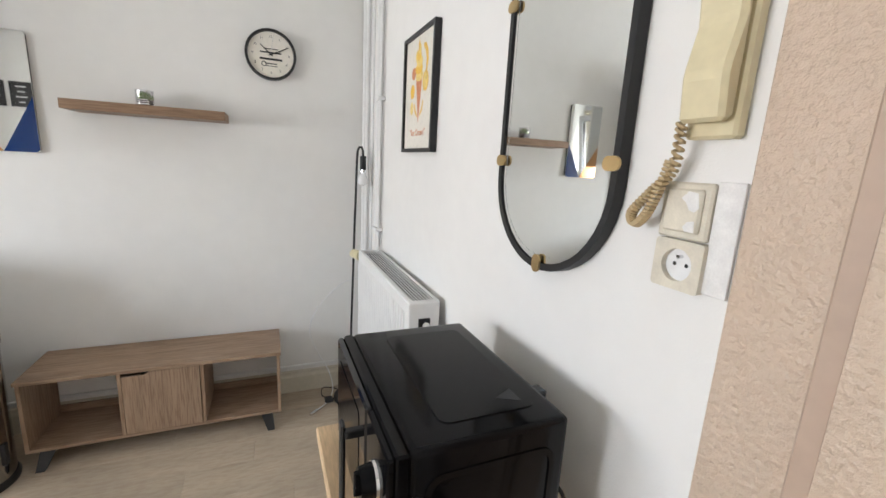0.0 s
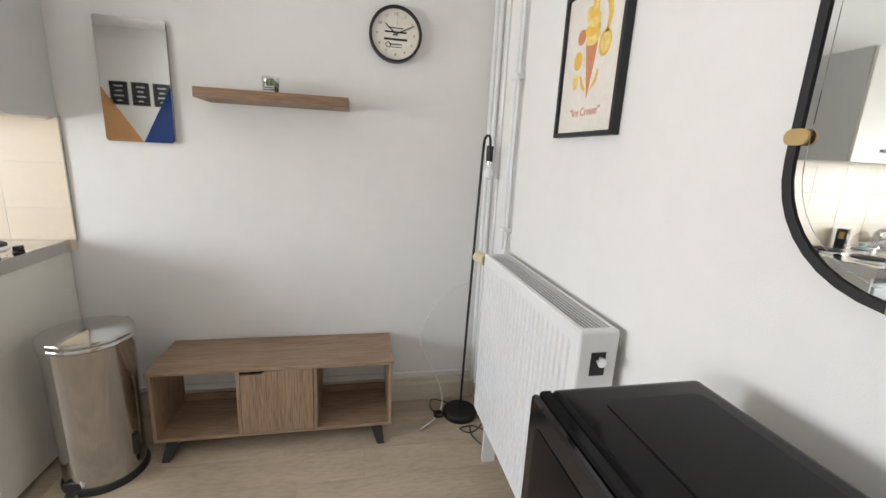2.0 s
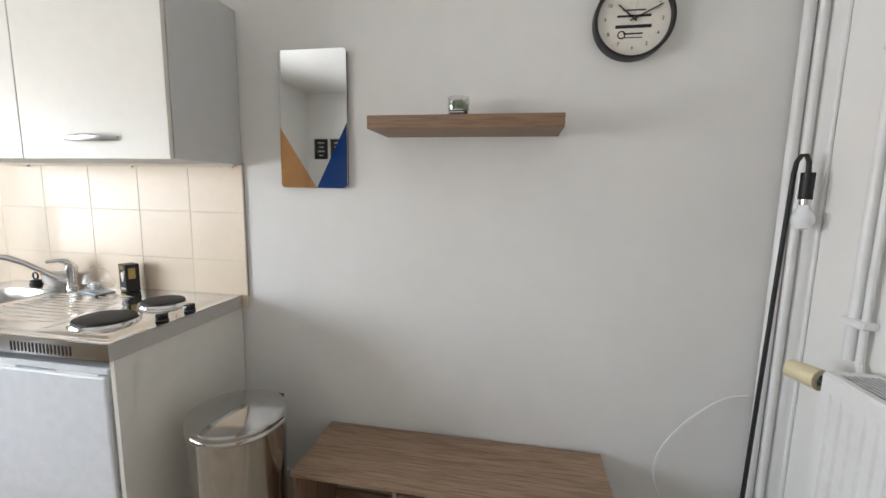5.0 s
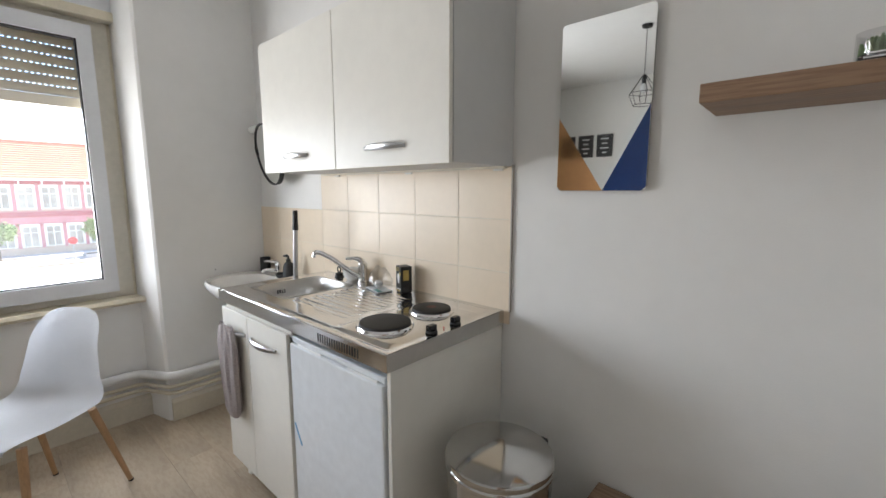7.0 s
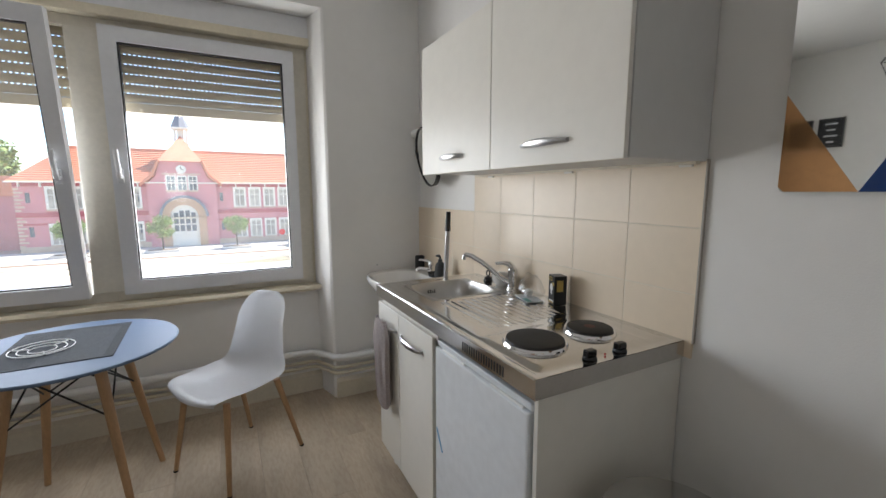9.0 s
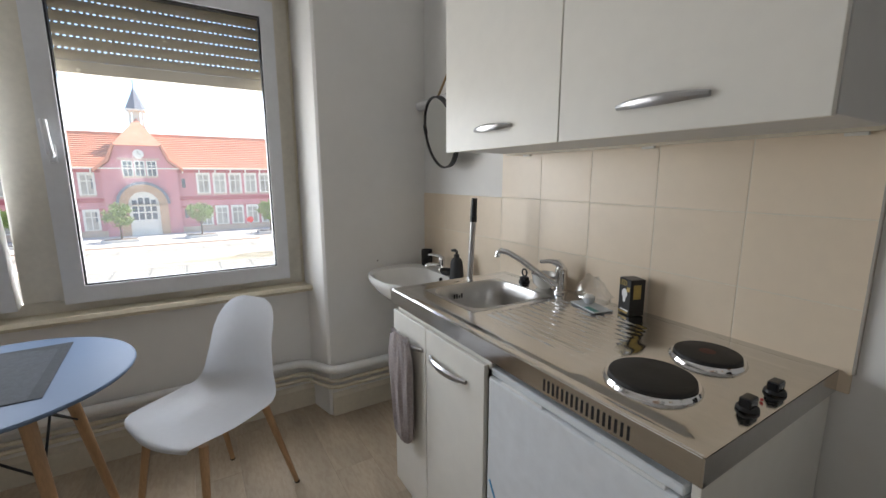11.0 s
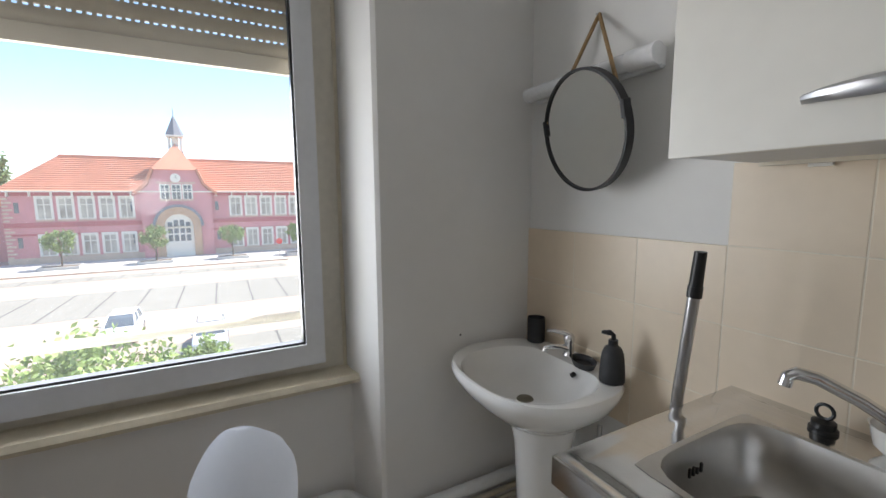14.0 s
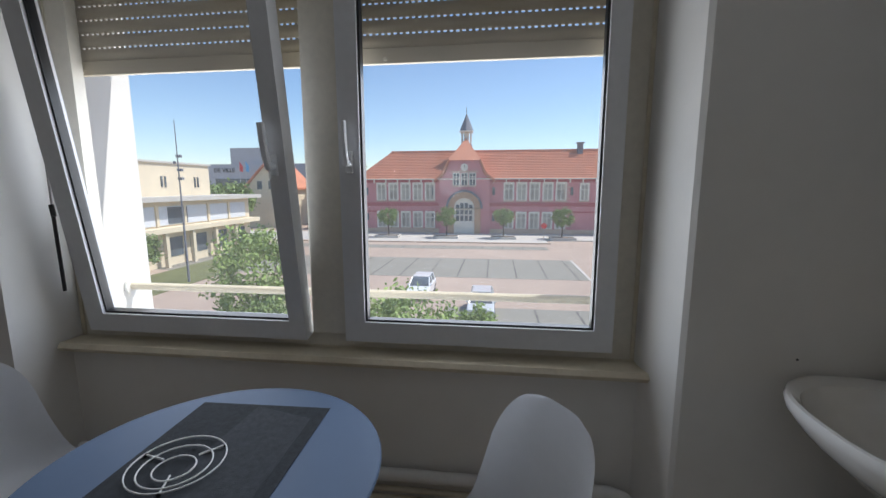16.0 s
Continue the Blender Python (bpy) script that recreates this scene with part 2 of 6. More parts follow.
TYRE = material("black_tyre_rubber", (0.02, 0.02, 0.02), 0.8, vary=0.1)
GRASS = material("dry_grass", (0.14, 0.15, 0.06), 0.95, vary=0.25, scale=0.8)

# ---------------------------------------------------------------- mesh helpers


def thing(name, at, label, category, group="", kind="", turn=0.0):
    e = new(name)
    e.empty_display_size = 0.05
    e.matrix_basis = pose(*at, 0, 0, turn)
    return tagged(e, label, category, group, kind)


def mesh_of(name, bm, mat, smooth=False):
    me = bpy.data.meshes.new(name)
    bmesh.ops.recalc_face_normals(bm, faces=bm.faces)
    bm.to_mesh(me)
    bm.free()
    me.materials.append(mat)
    if smooth:
        me.shade_smooth()
        me.set_sharp_from_angle(angle=radians(38))
    return me


def part(name, bm, mat, parent=None, label="", smooth=False):
    ob = new(name, mesh_of(name, bm, mat, smooth))
    if parent is not None:
        ob.parent = parent
    return tagged(ob, label)


def solid(name, bm, mat, label, category, kind="", smooth=False, group=""):
    return tagged(part(name, bm, mat, None, "", smooth), label, category, group, kind)


def box(x0, x1, y0, y1, z0, z1, bevel=0.0, bm=None, seg=1):
    b = bmesh.new()
    bmesh.ops.create_cube(b, size=1, matrix=Matrix.Translation(((x0 + x1) / 2, (y0 + y1) / 2, (z0 + z1) / 2)) @ Matrix.Diagonal((abs(x1 - x0), abs(y1 - y0), abs(z1 - z0), 1)))
    if bevel:
        bmesh.ops.bevel(b, geom=b.edges[:], offset=bevel, segments=seg, profile=0.6, affect="EDGES", clamp_overlap=True)
    return join(bm, b)


def join(bm, b):
    if bm is None:
        return b
    me = bpy.data.meshes.new("tmp")
    b.to_mesh(me)
    b.free()
    bm.from_mesh(me)
    bpy.data.meshes.remove(me)
    return bm


def cyl(p0, p1, r0, r1=None, n=16, bm=None, cap=True):
    p0, p1 = Vector(p0), Vector(p1)
    b = bmesh.new()
    d = p1 - p0
    bmesh.ops.create_cone(b, cap_ends=cap, segments=n, radius1=r0, radius2=r0 if r1 is None else r1, depth=d.length, matrix=Matrix.Translation((p0 + p1) / 2) @ d.to_track_quat("Z", "Y").to_matrix().to_4x4())
    return join(bm, b)


def lathe(prof, n=32, at=(0, 0, 0), bm=None):
    """Turned shape from (radius, height) pairs round z."""
    b = bmesh.new()
    rings = []
    for r, z in prof:
        rings.append([b.verts.new((at[0] + r * math.cos(2 * math.pi * i / n), at[1] + r * math.sin(2 * math.pi * i / n), at[2] + z)) for i in range(n)] if r > 1e-6 else [b.verts.new((at[0], at[1], at[2] + z))])
    for a, c in zip(rings, rings[1:]):
        for i in range(n):
            j = (i + 1) % n
            if len(a) == 1 and len(c) == 1:
                continue
            if len(a) == 1:
                b.faces.new((a[0], c[i], c[j]))
            elif len(c) == 1:
                b.faces.new((a[i], a[j], c[0]))
            else:
                b.faces.new((a[i], a[j], c[j], c[i]))
    return join(bm, b)


def tube(pts, r, n=8, bm=None, close=False):
    """A bent round bar through points."""
    b = bmesh.new()
    pts = [Vector(p) for p in pts]
    rings, up = [], None
    for i, p in enumerate(pts):
        a = pts[i - 1] if (i or close) else p
        c = pts[(i + 1) % len(pts)] if (i + 1 < len(pts) or close) else p
        t = (c - a).normalized()
        if up is None:
            up = Vector((0, 0, 1)) if abs(t.z) < 0.9 else Vector((1, 0, 0))
        s = t.cross(up).normalized()
        up = s.cross(t).normalized()
        rr = r[i] if isinstance(r, (list, tuple)) else r
        rings.append([b.verts.new(p + rr * (math.cos(2 * math.pi * k / n) * s + math.sin(2 * math.pi * k / n) * up)) for k in range(n)])
    pairs = list(zip(rings, rings[1:])) + ([(rings[-1], rings[0])] if close else [])
    for a, c in pairs:
        for k in range(n):
            b.faces.new((a[k], a[(k + 1) % n], c[(k + 1) % n], c[k]))
    if not close:
        b.faces.new(rings[0])
        b.faces.new(rings[-1][::-1])
    return join(bm, b)


def prism(outline, axis, lo, hi, bm=None, bevel=0.0):
    """A flat outline (two coordinates) drawn out along x, y or z."""
    b = bmesh.new()
    put = {"x": lambda u, v, w: (w, u, v), "y": lambda u, v, w: (u, w, v), "z": lambda u, v, w: (u, v, w)}[axis]
    lov, hiv = [b.verts.new(put(u, v, lo)) for u, v in outline], [b.verts.new(put(u, v, hi)) for u, v in outline]
    b.faces.new(lov)
    b.faces.new(hiv[::-1])
    for i in range(len(outline)):
        j = (i + 1) % len(outline)
        b.faces.new((lov[i], lov[j], hiv[j], hiv[i]))
    if bevel:
        bmesh.ops.recalc_face_normals(b, faces=b.faces)
        bmesh.ops.bevel(b, geom=b.edges[:], offset=bevel, segments=1, affect="EDGES", clamp_overlap=True)
    return join(bm, b)


def ring_prism(outer, inner, axis, lo, hi):
    """A frame: the band between two outlines with the same count of points."""
    b = bmesh.new()
    put = {"x": lambda u, v, w: (w, u, v), "y": lambda u, v, w: (u, w, v), "z": lambda u, v, w: (u, v, w)}[axis]
    loops = [[b.verts.new(put(u, v, w)) for u, v in o] for o, w in ((outer, lo), (outer, hi), (inner, hi), (inner, lo))]
    for a, c in zip(loops, loops[1:] + loops[:1]):
        for i in range(len(a)):
            j = (i + 1) % len(a)
            b.faces.new((a[i], a[j], c[j], c[i]))
    return b


def rect(u0, u1, v0, v1):
    return [(u0, v0), (u1, v0), (u1, v1), (u0, v1)]


def rrect(u0, u1, v0, v1, r, n=6):
    out = []
    for cu, cv, a0 in ((u1 - r, v1 - r, 0), (u0 + r, v1 - r, 90), (u0 + r, v0 + r, 180), (u1 - r, v0 + r, 270)):
        for i in range(n + 1):
            a = radians(a0 + 90 * i / n)
            out.append((cu + r * math.cos(a), cv + r * math.sin(a)))
    return out


def disc(cu, cv, r, n=32, ru=None):
    return [(cu + (ru or r) * math.cos(2 * math.pi * i / n), cv + r * math.sin(2 * math.pi * i / n)) for i in range(n)]


def smooth_path(pts, k=8):
    P = [Vector(p) for p in pts]
    P = [P[0]] + P + [P[-1]]
    out = []
    for a, b_, c, d in zip(P, P[1:], P[2:], P[3:]):
        for i in range(k):
            t = i / k
            out.append(0.5 * ((2 * b_) + (c - a) * t + (2 * a - 5 * b_ + 4 * c - d) * t * t + (3 * b_ - a - 3 * c + d) * t ** 3))
    return out + [P[-1]]


def words(name, text, size, m, mat, parent, depth=0.0004):
    """Lettering with the built-in font, as a mesh."""
    cu = bpy.data.curves.new(name, "FONT")
    cu.body, cu.size, cu.extrude, cu.align_x, cu.align_y = text, size, depth, "CENTER", "CENTER"
    tmp = bpy.data.objects.new(name, cu)
    me = bpy.data.meshes.new_from_object(tmp)
    bpy.data.objects.remove(tmp)
    me.transform(m)
    me.materials.append(mat)
    ob = new(name, me)
    ob.parent = parent
    return ob


# ---------------------------------------------------------------- the room
N, EA, W, S, CEILING = 3.44, 2.08, -1.90, -0.90, 2.81
WX = -2.10      # inner face of the wall under the window
OUT = -2.62     # outer face of the front wall
WY0, WY1 = 0.44, 2.74   # the window's opening
WZ0, WZ1 = 0.775, 2.36

floor = solid("floor", box(-2.2, 2.2, -1.0, 3.55, -0.12, -0.012), PLANK, "pale oak laminate plank floor", "floor", "structure")
solid("ceiling", box(-2.7, 2.3, -1.1, 3.7, CEILING, CEILING + 0.15), CEIL, "white painted plaster ceiling", "ceiling", "structure")
solid("wall_north", box(-2.62, 2.3, N, N + 0.2, -0.05, CEILING), PAINT, "white painted plaster wall behind the kitchenette", "wall", "structure")
solid("wall_south", box(-2.62, 2.3, S - 0.2, S, -0.05, CEILING), PAINT, "white painted plaster wall", "wall", "structure")
# east wall with the entrance opening
DY0, DY1, DZ = 0.18, 1.04, 2.06
bm = box(EA, EA + 0.2, DY1, N, -0.05, CEILING)
box(EA, EA + 0.2, S, DY0, -0.05, CEILING, bm=bm)
box(EA, EA + 0.2, DY0, DY1, DZ, CEILING, bm=bm)
solid("wall_east", bm, PAINT, "white painted plaster wall with the radiator", "wall", "structure")
# beige rough panel beside the entrance
solid("beige_wall_panel", box(EA - 0.004, EA, DY1 + 0.088, 1.2365, 0.0, 2.5, 0.002), BEIGE_ROUGH, "beige orange-peel painted wall strip by the entrance", "wall panel", "structure")
solid("white_repair_patch", box(EA - 0.006, EA - 0.0005, 1.2385, 1.274, 1.303, 1.456, 0.001), SWITCHW, "white filler patch beside the switch", "wall patch", "structure")
bm = ring_prism([(DY0 - 0.06, 0.0), (DY1 + 0.06, 0.0), (DY1 + 0.06, DZ + 0.06), (DY0 - 0.06, DZ + 0.06)], [(DY0, 0.0), (DY1, 0.0), (DY1, DZ), (DY0, DZ)], "x", EA - 0.03, EA + 0.12)
# darker beige strip puts the casing's groove shadow into colour
solid("casing_shade_strip", box(EA - 0.022, EA, DY1 + 0.0605, DY1 + 0.0875, 0, 2.2, 0.003), SHADE_STRIP, "edge strip of the door casing, coloured darker as its shadow", "trim", "structure")
solid("door_frame", bm, BEIGE_ROUGH, "beige painted door frame of the entrance", "door frame", "structure")
door = thing("door_1", (EA + 0.06, DY0 + 0.01, 0.005), "closed brown painted entrance door", "door", kind="structure")
part("door_leaf", box(0, 0.04, 0.0, DY1 - DY0 - 0.02, 0, DZ - 0.015, 0.003), BROWN_TRIM, door)
dh = part("door_handle", box(-0.012, 0.0, 0.05, 0.09, 0.95, 1.15, 0.003), SATIN, door)
part("lever", tube([(-0.012, 0.07, 1.06), (-0.05, 0.07, 1.06), (-0.05, 0.18, 1.06)], 0.008), SATIN, dh)

# west wall with the window niche; the niche reaches the floor
NZ = 2.52
bm = box(OUT, W, WY1 + 0.06, N, -0.05, CEILING)
box(OUT, W, S, 0.34, -0.05, CEILING, bm=bm)
box(OUT, W, 0.34, WY1 + 0.06, NZ, CEILING, bm=bm)
prism([(W, 2.8), (W - 0.012, 2.786), (WX, 2.738), (-2.21, 2.735), (-2.21, 2.8)], "z", -0.05, NZ, bm=bm)
prism([(W, 0.341), (W, 0.405), (WX, 0.43), (-2.21, 0.43), (-2.21, 0.341)], "z", -0.05, NZ, bm=bm)
box(-2.21, WX, 0.43, 2.75, -0.05, WZ0 - 0.035, bm=bm)
box(OUT, -2.21, 0.341, 2.8, -0.05, 0.64, bm=bm)
box(OUT, WX - 0.1, 0.341, 2.8, WZ1 + 0.03, NZ, bm=bm)
solid("wall_west", bm, PAINT, "white painted thick front wall with a window niche", "wall", "structure")
solid("wall_outside_skin", box(OUT - 0.02, OUT, -6, 0.33, -6.6, 5.0), RENDER_W, "white rendered outside wall", "wall", "structure")

# sill
sill = prism([(WX - 0.12, WZ0 - 0.035), (WX + 0.055, WZ0 - 0.035), (WX + 0.066, WZ0 - 0.018), (WX + 0.055, WZ0), (WX - 0.12, WZ0)], "y", 0.435, 2.775)
solid("window_sill", sill, PVC_OLD, "cream painted window sill with rounded nose", "window sill", "structure", smooth=True)
solid("window_sill_outside", box(OUT - 0.04, -2.212, 0.342, 2.798, 0.641, 0.68, 0.004), RENDER_W, "pale stone outer window sill", "window sill", "structure")
# shutter box rail over the window
bm = box(-2.2, WX + 0.02, 0.43, 2.75, WZ1 - 0.02, WZ1 + 0.03, 0.004)
solid("shutter_box", box(-2.2, WX + 0.005, 0.43, 2.75, WZ1 + 0.03, NZ - 0.002, 0.003), PVC, "white roller shutter box cover", "shutter box", "structure")
solid("shutter_box_trim", bm, PVC_OLD, "yellowed strip under the shutter box", "trim", "structure")

# window: frame, mullion, two sashes; one is tilted inwards
win = thing("window_1", (-2.165, 1.6, WZ0), "white plastic double window, one sash tilted open", "window", kind="structure")
h = WZ1 - 0.02 - WZ0
fo, fi = rect(-1.15, 1.122, 0.002, h), rect(-1.06, 1.02, 0.055, h - 0.055)
part("window_frame", ring_prism(fo, fi, "x", -0.035, 0.012), PVC_CREAM, win, "creamed white plastic frame")
part("mullion", box(-0.034, 0.03, -0.098, 0.062, 0.056, h - 0.056, 0.008, seg=2), PVC_CREAM, win)
part("frame_seal", ring_prism(rect(-1.165, 1.135, 0.0, h + 0.004), rect(-1.15, 1.122, 0.002, h), "x", -0.03, 0.02), PVC_OLD, win, "yellowed edge strip")


def sash(name, u0, u1, tilt):
    e = new(name, None)
    e.parent = win
    e.matrix_basis = pose(0.03, 0, 0.045, 0, tilt, 0)
    H = h - 0.085
    part("sash_rail", ring_prism(rect(u0, u1, 0, H), rect(u0 + 0.078, u1 - 0.066, 0.078, H - 0.078), "x", -0.03, 0.035), PVC, e)
    part("bead", ring_prism(rect(u0 + 0.078, u1 - 0.066, 0.078, H - 0.078), rect(u0 + 0.086, u1 - 0.074, 0.086, H - 0.086), "x", -0.012, 0.022), BLACKP, e, "dark glazing seal")
    pane = part("pane", box(-0.004, 0.0, u0 + 0.08, u1 - 0.068, 0.08, H - 0.08), WINGLASS, e, "hazy window glass")
    pane.visible_shadow = False
    return e


s1 = sash("sash", 0.052, 1.044, 0)
s2 = sash("sash", -1.07, -0.108, 7.6)
for e, u in ((s1, 0.092), (s2, -0.150)):
    hb = part("handle", box(0.035, 0.046, u - 0.014, u + 0.014, 0.64, 0.72, 0.004), PVC, e, "white window handle")
    part("handle_lever", tube([(0.04, u, 0.675), (0.075, u, 0.675), (0.083, u, 0.70), (0.083, u - 0.004, 0.76), (0.075, u - 0.008, 0.82)], 0.013), PVC, hb)
part("tilt_stay", cyl((0.05, -1.10, 0.35), (0.035, -1.10, 0.75), 0.006, n=8), SATIN, win)

# roller shutter, a third down
sh = thing("roller_shutter", (-2.235, 1.6, 1.87), "beige roller shutter pulled down a third", "roller shutter")
eb = part("end_bar", box(-0.010, 0.012, -1.13, 1.12, 0.0, 0.056, 0.004, seg=2), SHUTTER, sh)
for u in (-1.08, -0.13, 0.2, 0.99):
    part("stop_screw", cyl((0.012, u, 0.016), (0.015, u, 0.016), 0.009, 0.006, 12), PVC_OLD, eb)
for k in range(10):
    z = 0.058 + k * 0.0535
    prof = [(-0.005, z + 0.001), (0.002, z + 0.001), (0.007, z + 0.008), (0.009, z + 0.022), (0.006, z + 0.037), (0.0, z + 0.0472), (-0.004, z + 0.0472), (-0.008, z + 0.035), (-0.008, z + 0.010)]
    b = prism(prof, "y", -1.13, 1.12)
    # link strip with a row of narrow light slots
    y = -1.12
    while y < 1.10:
        box(-0.003, 0.0, y, y + 0.011, z + 0.0465, z + 0.055, bm=b)
        y += 0.0235
    part("slat", b, SHUTTER, sh, smooth=True)
for u in (-1.135, 1.12):
    part("guide_rail", box(-0.02, 0.02, u, u + 0.02, -1.07, 0.585, 0.002), PVC_OLD, sh)
# outside guard bar
gb = thing("guard_rail", (-2.5, 1.57, 0.905), "white painted steel guard bar across the window", "guard rail")
part("bar", tube([(0, -1.22, 0), (0, 1.22, 0)], 0.019, 10), PVC_OLD, gb)
for u in (-1.22, 1.22):
    part("flange", cyl((0, u - 0.006, 0), (0, u + 0.006, 0), 0.04), GLOSSW, gb)
# strap of the shutter
st = thing("shutter_crank", (-2.04, 0.50, 1.0), "thin grey shutter crank rod hanging by the window", "crank rod")
part("rod", tube([(0, 0, 0.75), (0, 0.0, 0.33), (0.004, 0.004, 0.31), (0.0, 0.004, 0.0)], 0.0045), SATIN, st)
part("grip", cyl((0.004, 0.004, 0.30), (0.0, 0.004, 0.0), 0.0065), SOAP, st)
part("joint", cyl((0.0, -0.004, 0.345), (0.004, 0.006, 0.30), 0.009), SOAP, st)

# skirting boards, and heating pipes along the front wall
def skirting(name, pts):
    for (x0, y0), (x1, y1) in zip(pts, pts[1:]):
        d = Vector((x1 - x0, y1 - y0, 0))
        L = d.length
        b = prism([(0, 0), (0.016, 0), (0.016, 0.10), (0.010, 0.115), (0.010, 0.135), (0, 0.14)], "x", 0, L)
        m = Matrix.Translation((x0, y0, 0)) @ Matrix.Rotation(math.atan2(d.y, d.x), 4, "Z")
        b.transform(m)
        solid(name, b, SKIRT, "cream painted wooden skirting board", "skirting board", "structure")


skirting("baseboard", [(EA, N), (EA, 1.24)])
b = prism([(N, 0), (N - 0.016, 0), (N - 0.016, 0.10), (N - 0.010, 0.115), (N - 0.010, 0.135), (N, 0.14)], "x", 0.09, EA - 0.017)
solid("baseboard", b, SKIRT, "cream painted wooden skirting board", "skirting board", "structure")
b = prism([(W, 0), (W + 0.016, 0), (W + 0.016, 0.115), (W, 0.14)], "y", 2.8, N - 0.001)
solid("baseboard", b, SKIRT, "cream painted wooden skirting board", "skirting board", "structure")
b = prism([(WX, 0), (WX + 0.016, 0), (WX + 0.016, 0.115), (WX, 0.14)], "y", 0.43, 2.75)
solid("baseboard", b, SKIRT, "cream painted wooden skirting board", "skirting board", "structure")
pipes = thing("heating_pipes", (0, 0, 0), "white painted heating pipes running above the skirting", "heating pipe", kind="structure")
for z, r, off in ((0.30, 0.024, 0.045), (0.225, 0.011, 0.03), (0.185, 0.011, 0.03)):
    pts = [(W + off, N, z), (W + off, 2.80 + off, z), (W + off - 0.02, 2.79, z), (WX + off + 0.02, 2.74 - off, z), (WX + off, 2.70 - off, z), (WX + off, 0.46, z)]
    part("pipe", tube(pts, r, 12), GLOSSW if r > 0.02 else PVC_OLD, pipes, smooth=True)
solid("wall_ledge", box(0.11, EA - 0.03, N - 0.012, N, 0.16, 0.178, 0.003), GLOSSW, "white painted ledge above the skirting", "trim", "structure")
# riser pipes in the corner
rise = thing("riser_pipe", (0, 0, 0), "white painted riser pipes in the corner", "heating pipe", kind="structure")
part("pipe", tube([(2.062, 3.412, 0.14), (2.062, 3.412, CEILING)], 0.016, 12), GLOSSW, rise, smooth=True)
part("pipe", tube([(2.062, 3.345, 0.14), (2.062, 3.345, CEILING)], 0.012, 12), GLOSSW, rise, smooth=True)
part("pipe", tube([(2.058, 3.07, 1.0), (2.058, 3.07, CEILING)], 0.013, 12), GLOSSW, rise, smooth=True)
part("pipe", tube([(2.058, 3.035, 1.0), (2.058, 3.035, CEILING)], 0.008, 12), GLOSSW, rise, smooth=True)
solid("pipe_trunking", box(EA - 0.012, EA, 3.26, 3.30, 0.14, CEILING, 0.003), GLOSSW, "narrow white painted trunking beside the riser pipes", "trim", "structure")
for z in (1.09, 1.75, 2.6):
    part("pipe_clip", box(2.04, EA, 3.02, 3.09, z, z + 0.02, 0.004), GLOSSW, rise)

# ---------------------------------------------------------------- kitchenette
KX0, KX1, KY, KZ = -1.114, 0.084, 2.84, 0.955
kit = thing("kitchen_base_unit", (0, 0, 0), "white laminate kitchenette base unit with two doors", "kitchen unit")
part("side_panel", box(KX0 + 0.02, KX0 + 0.036, KY + 0.03, N - 0.005, 0.1, KZ - 0.05), WHITEL, kit)
part("side_panel", box(KX1 - 0.024, KX1 - 0.008, KY + 0.02, N - 0.005, 0.02, KZ - 0.05, 0.001), WHITEL, kit)
part("divider", box(-0.506, -0.490, KY + 0.04, N - 0.005, 0.1, KZ - 0.05), WHITEL, kit)
part("bottom", box(KX0 + 0.036, -0.506, KY + 0.04, N - 0.005, 0.1, 0.116), WHITEL, kit)
part("back", box(KX0 + 0.036, KX1 - 0.024, N - 0.012, N - 0.005, 0.02, KZ - 0.05), WHITEL, kit)
part("front_rail", box(KX0 + 0.02, -0.49, KY + 0.024, KY + 0.04, KZ - 0.095, KZ - 0.05), WHITEL, kit)
for x in (KX0 + 0.04, -0.54):
    for y in (KY + 0.06, N - 0.08):
        part("foot", box(x, x + 0.03, y, y + 0.03, 0, 0.1), WHITEL, kit)


def bow_handle(x0, x1, y, z, parent, drop=0.0):
    n = 9
    b = bmesh.new()
    rows = []
    for i in range(n):
        s = i / (n - 1)
        x, out = x0 + (x1 - x0) * s, 0.004 + 0.024 * math.sin(math.pi * s) ** 0.6
        hh = 0.007 + 0.006 * math.sin(math.pi * s)
        zc = z - drop * (1 - math.sin(math.pi * s)) * -1
        rows.append([b.verts.new((x, y - out + dy, zc + dz)) for dy, dz in ((0, -hh), (-0.006, -hh * 0.3), (-0.006, hh * 0.5), (0.001, hh), (0.005, hh * 0.6), (0.005, -hh * 0.6))])
    for a, c in zip(rows, rows[1:]):
        for k in range(6):
            b.faces.new((a[k], a[(k + 1) % 6], c[(k + 1) % 6], c[k]))
    b.faces.new(rows[0])
    b.faces.new(rows[-1])
    return part("handle", b, SATIN, parent, "curved satin metal handle", True)


d1 = part("door", box(KX0 + 0.008, -0.842, KY + 0.006, KY + 0.022, 0.115, 0.872, 0.0015), WHITEL, kit)
d2 = part("door", box(-0.838, -0.50, KY + 0.006, KY + 0.022, 0.115, 0.872, 0.0015), WHITEL, kit)
bow_handle(-1.06, -0.86, KY + 0.006, 0.785, d1)
bow_handle(-0.80, -0.585, KY + 0.006, 0.785, d2)

# steel worktop with a pressed sink and a drainer
top = thing("steel_worktop", (0, 0, 0), "stainless steel kitchenette worktop with sink and drainer", "worktop")
SX0, SX1, SY0, SY1 = -1.02, -0.70, 2.955, 3.30
nx, ny = 96, 48
b = bmesh.new()
SCX, SCY, SHX, SHY = (SX0 + SX1) / 2, (SY0 + SY1) / 2, (SX1 - SX0) / 2, (SY1 - SY0) / 2


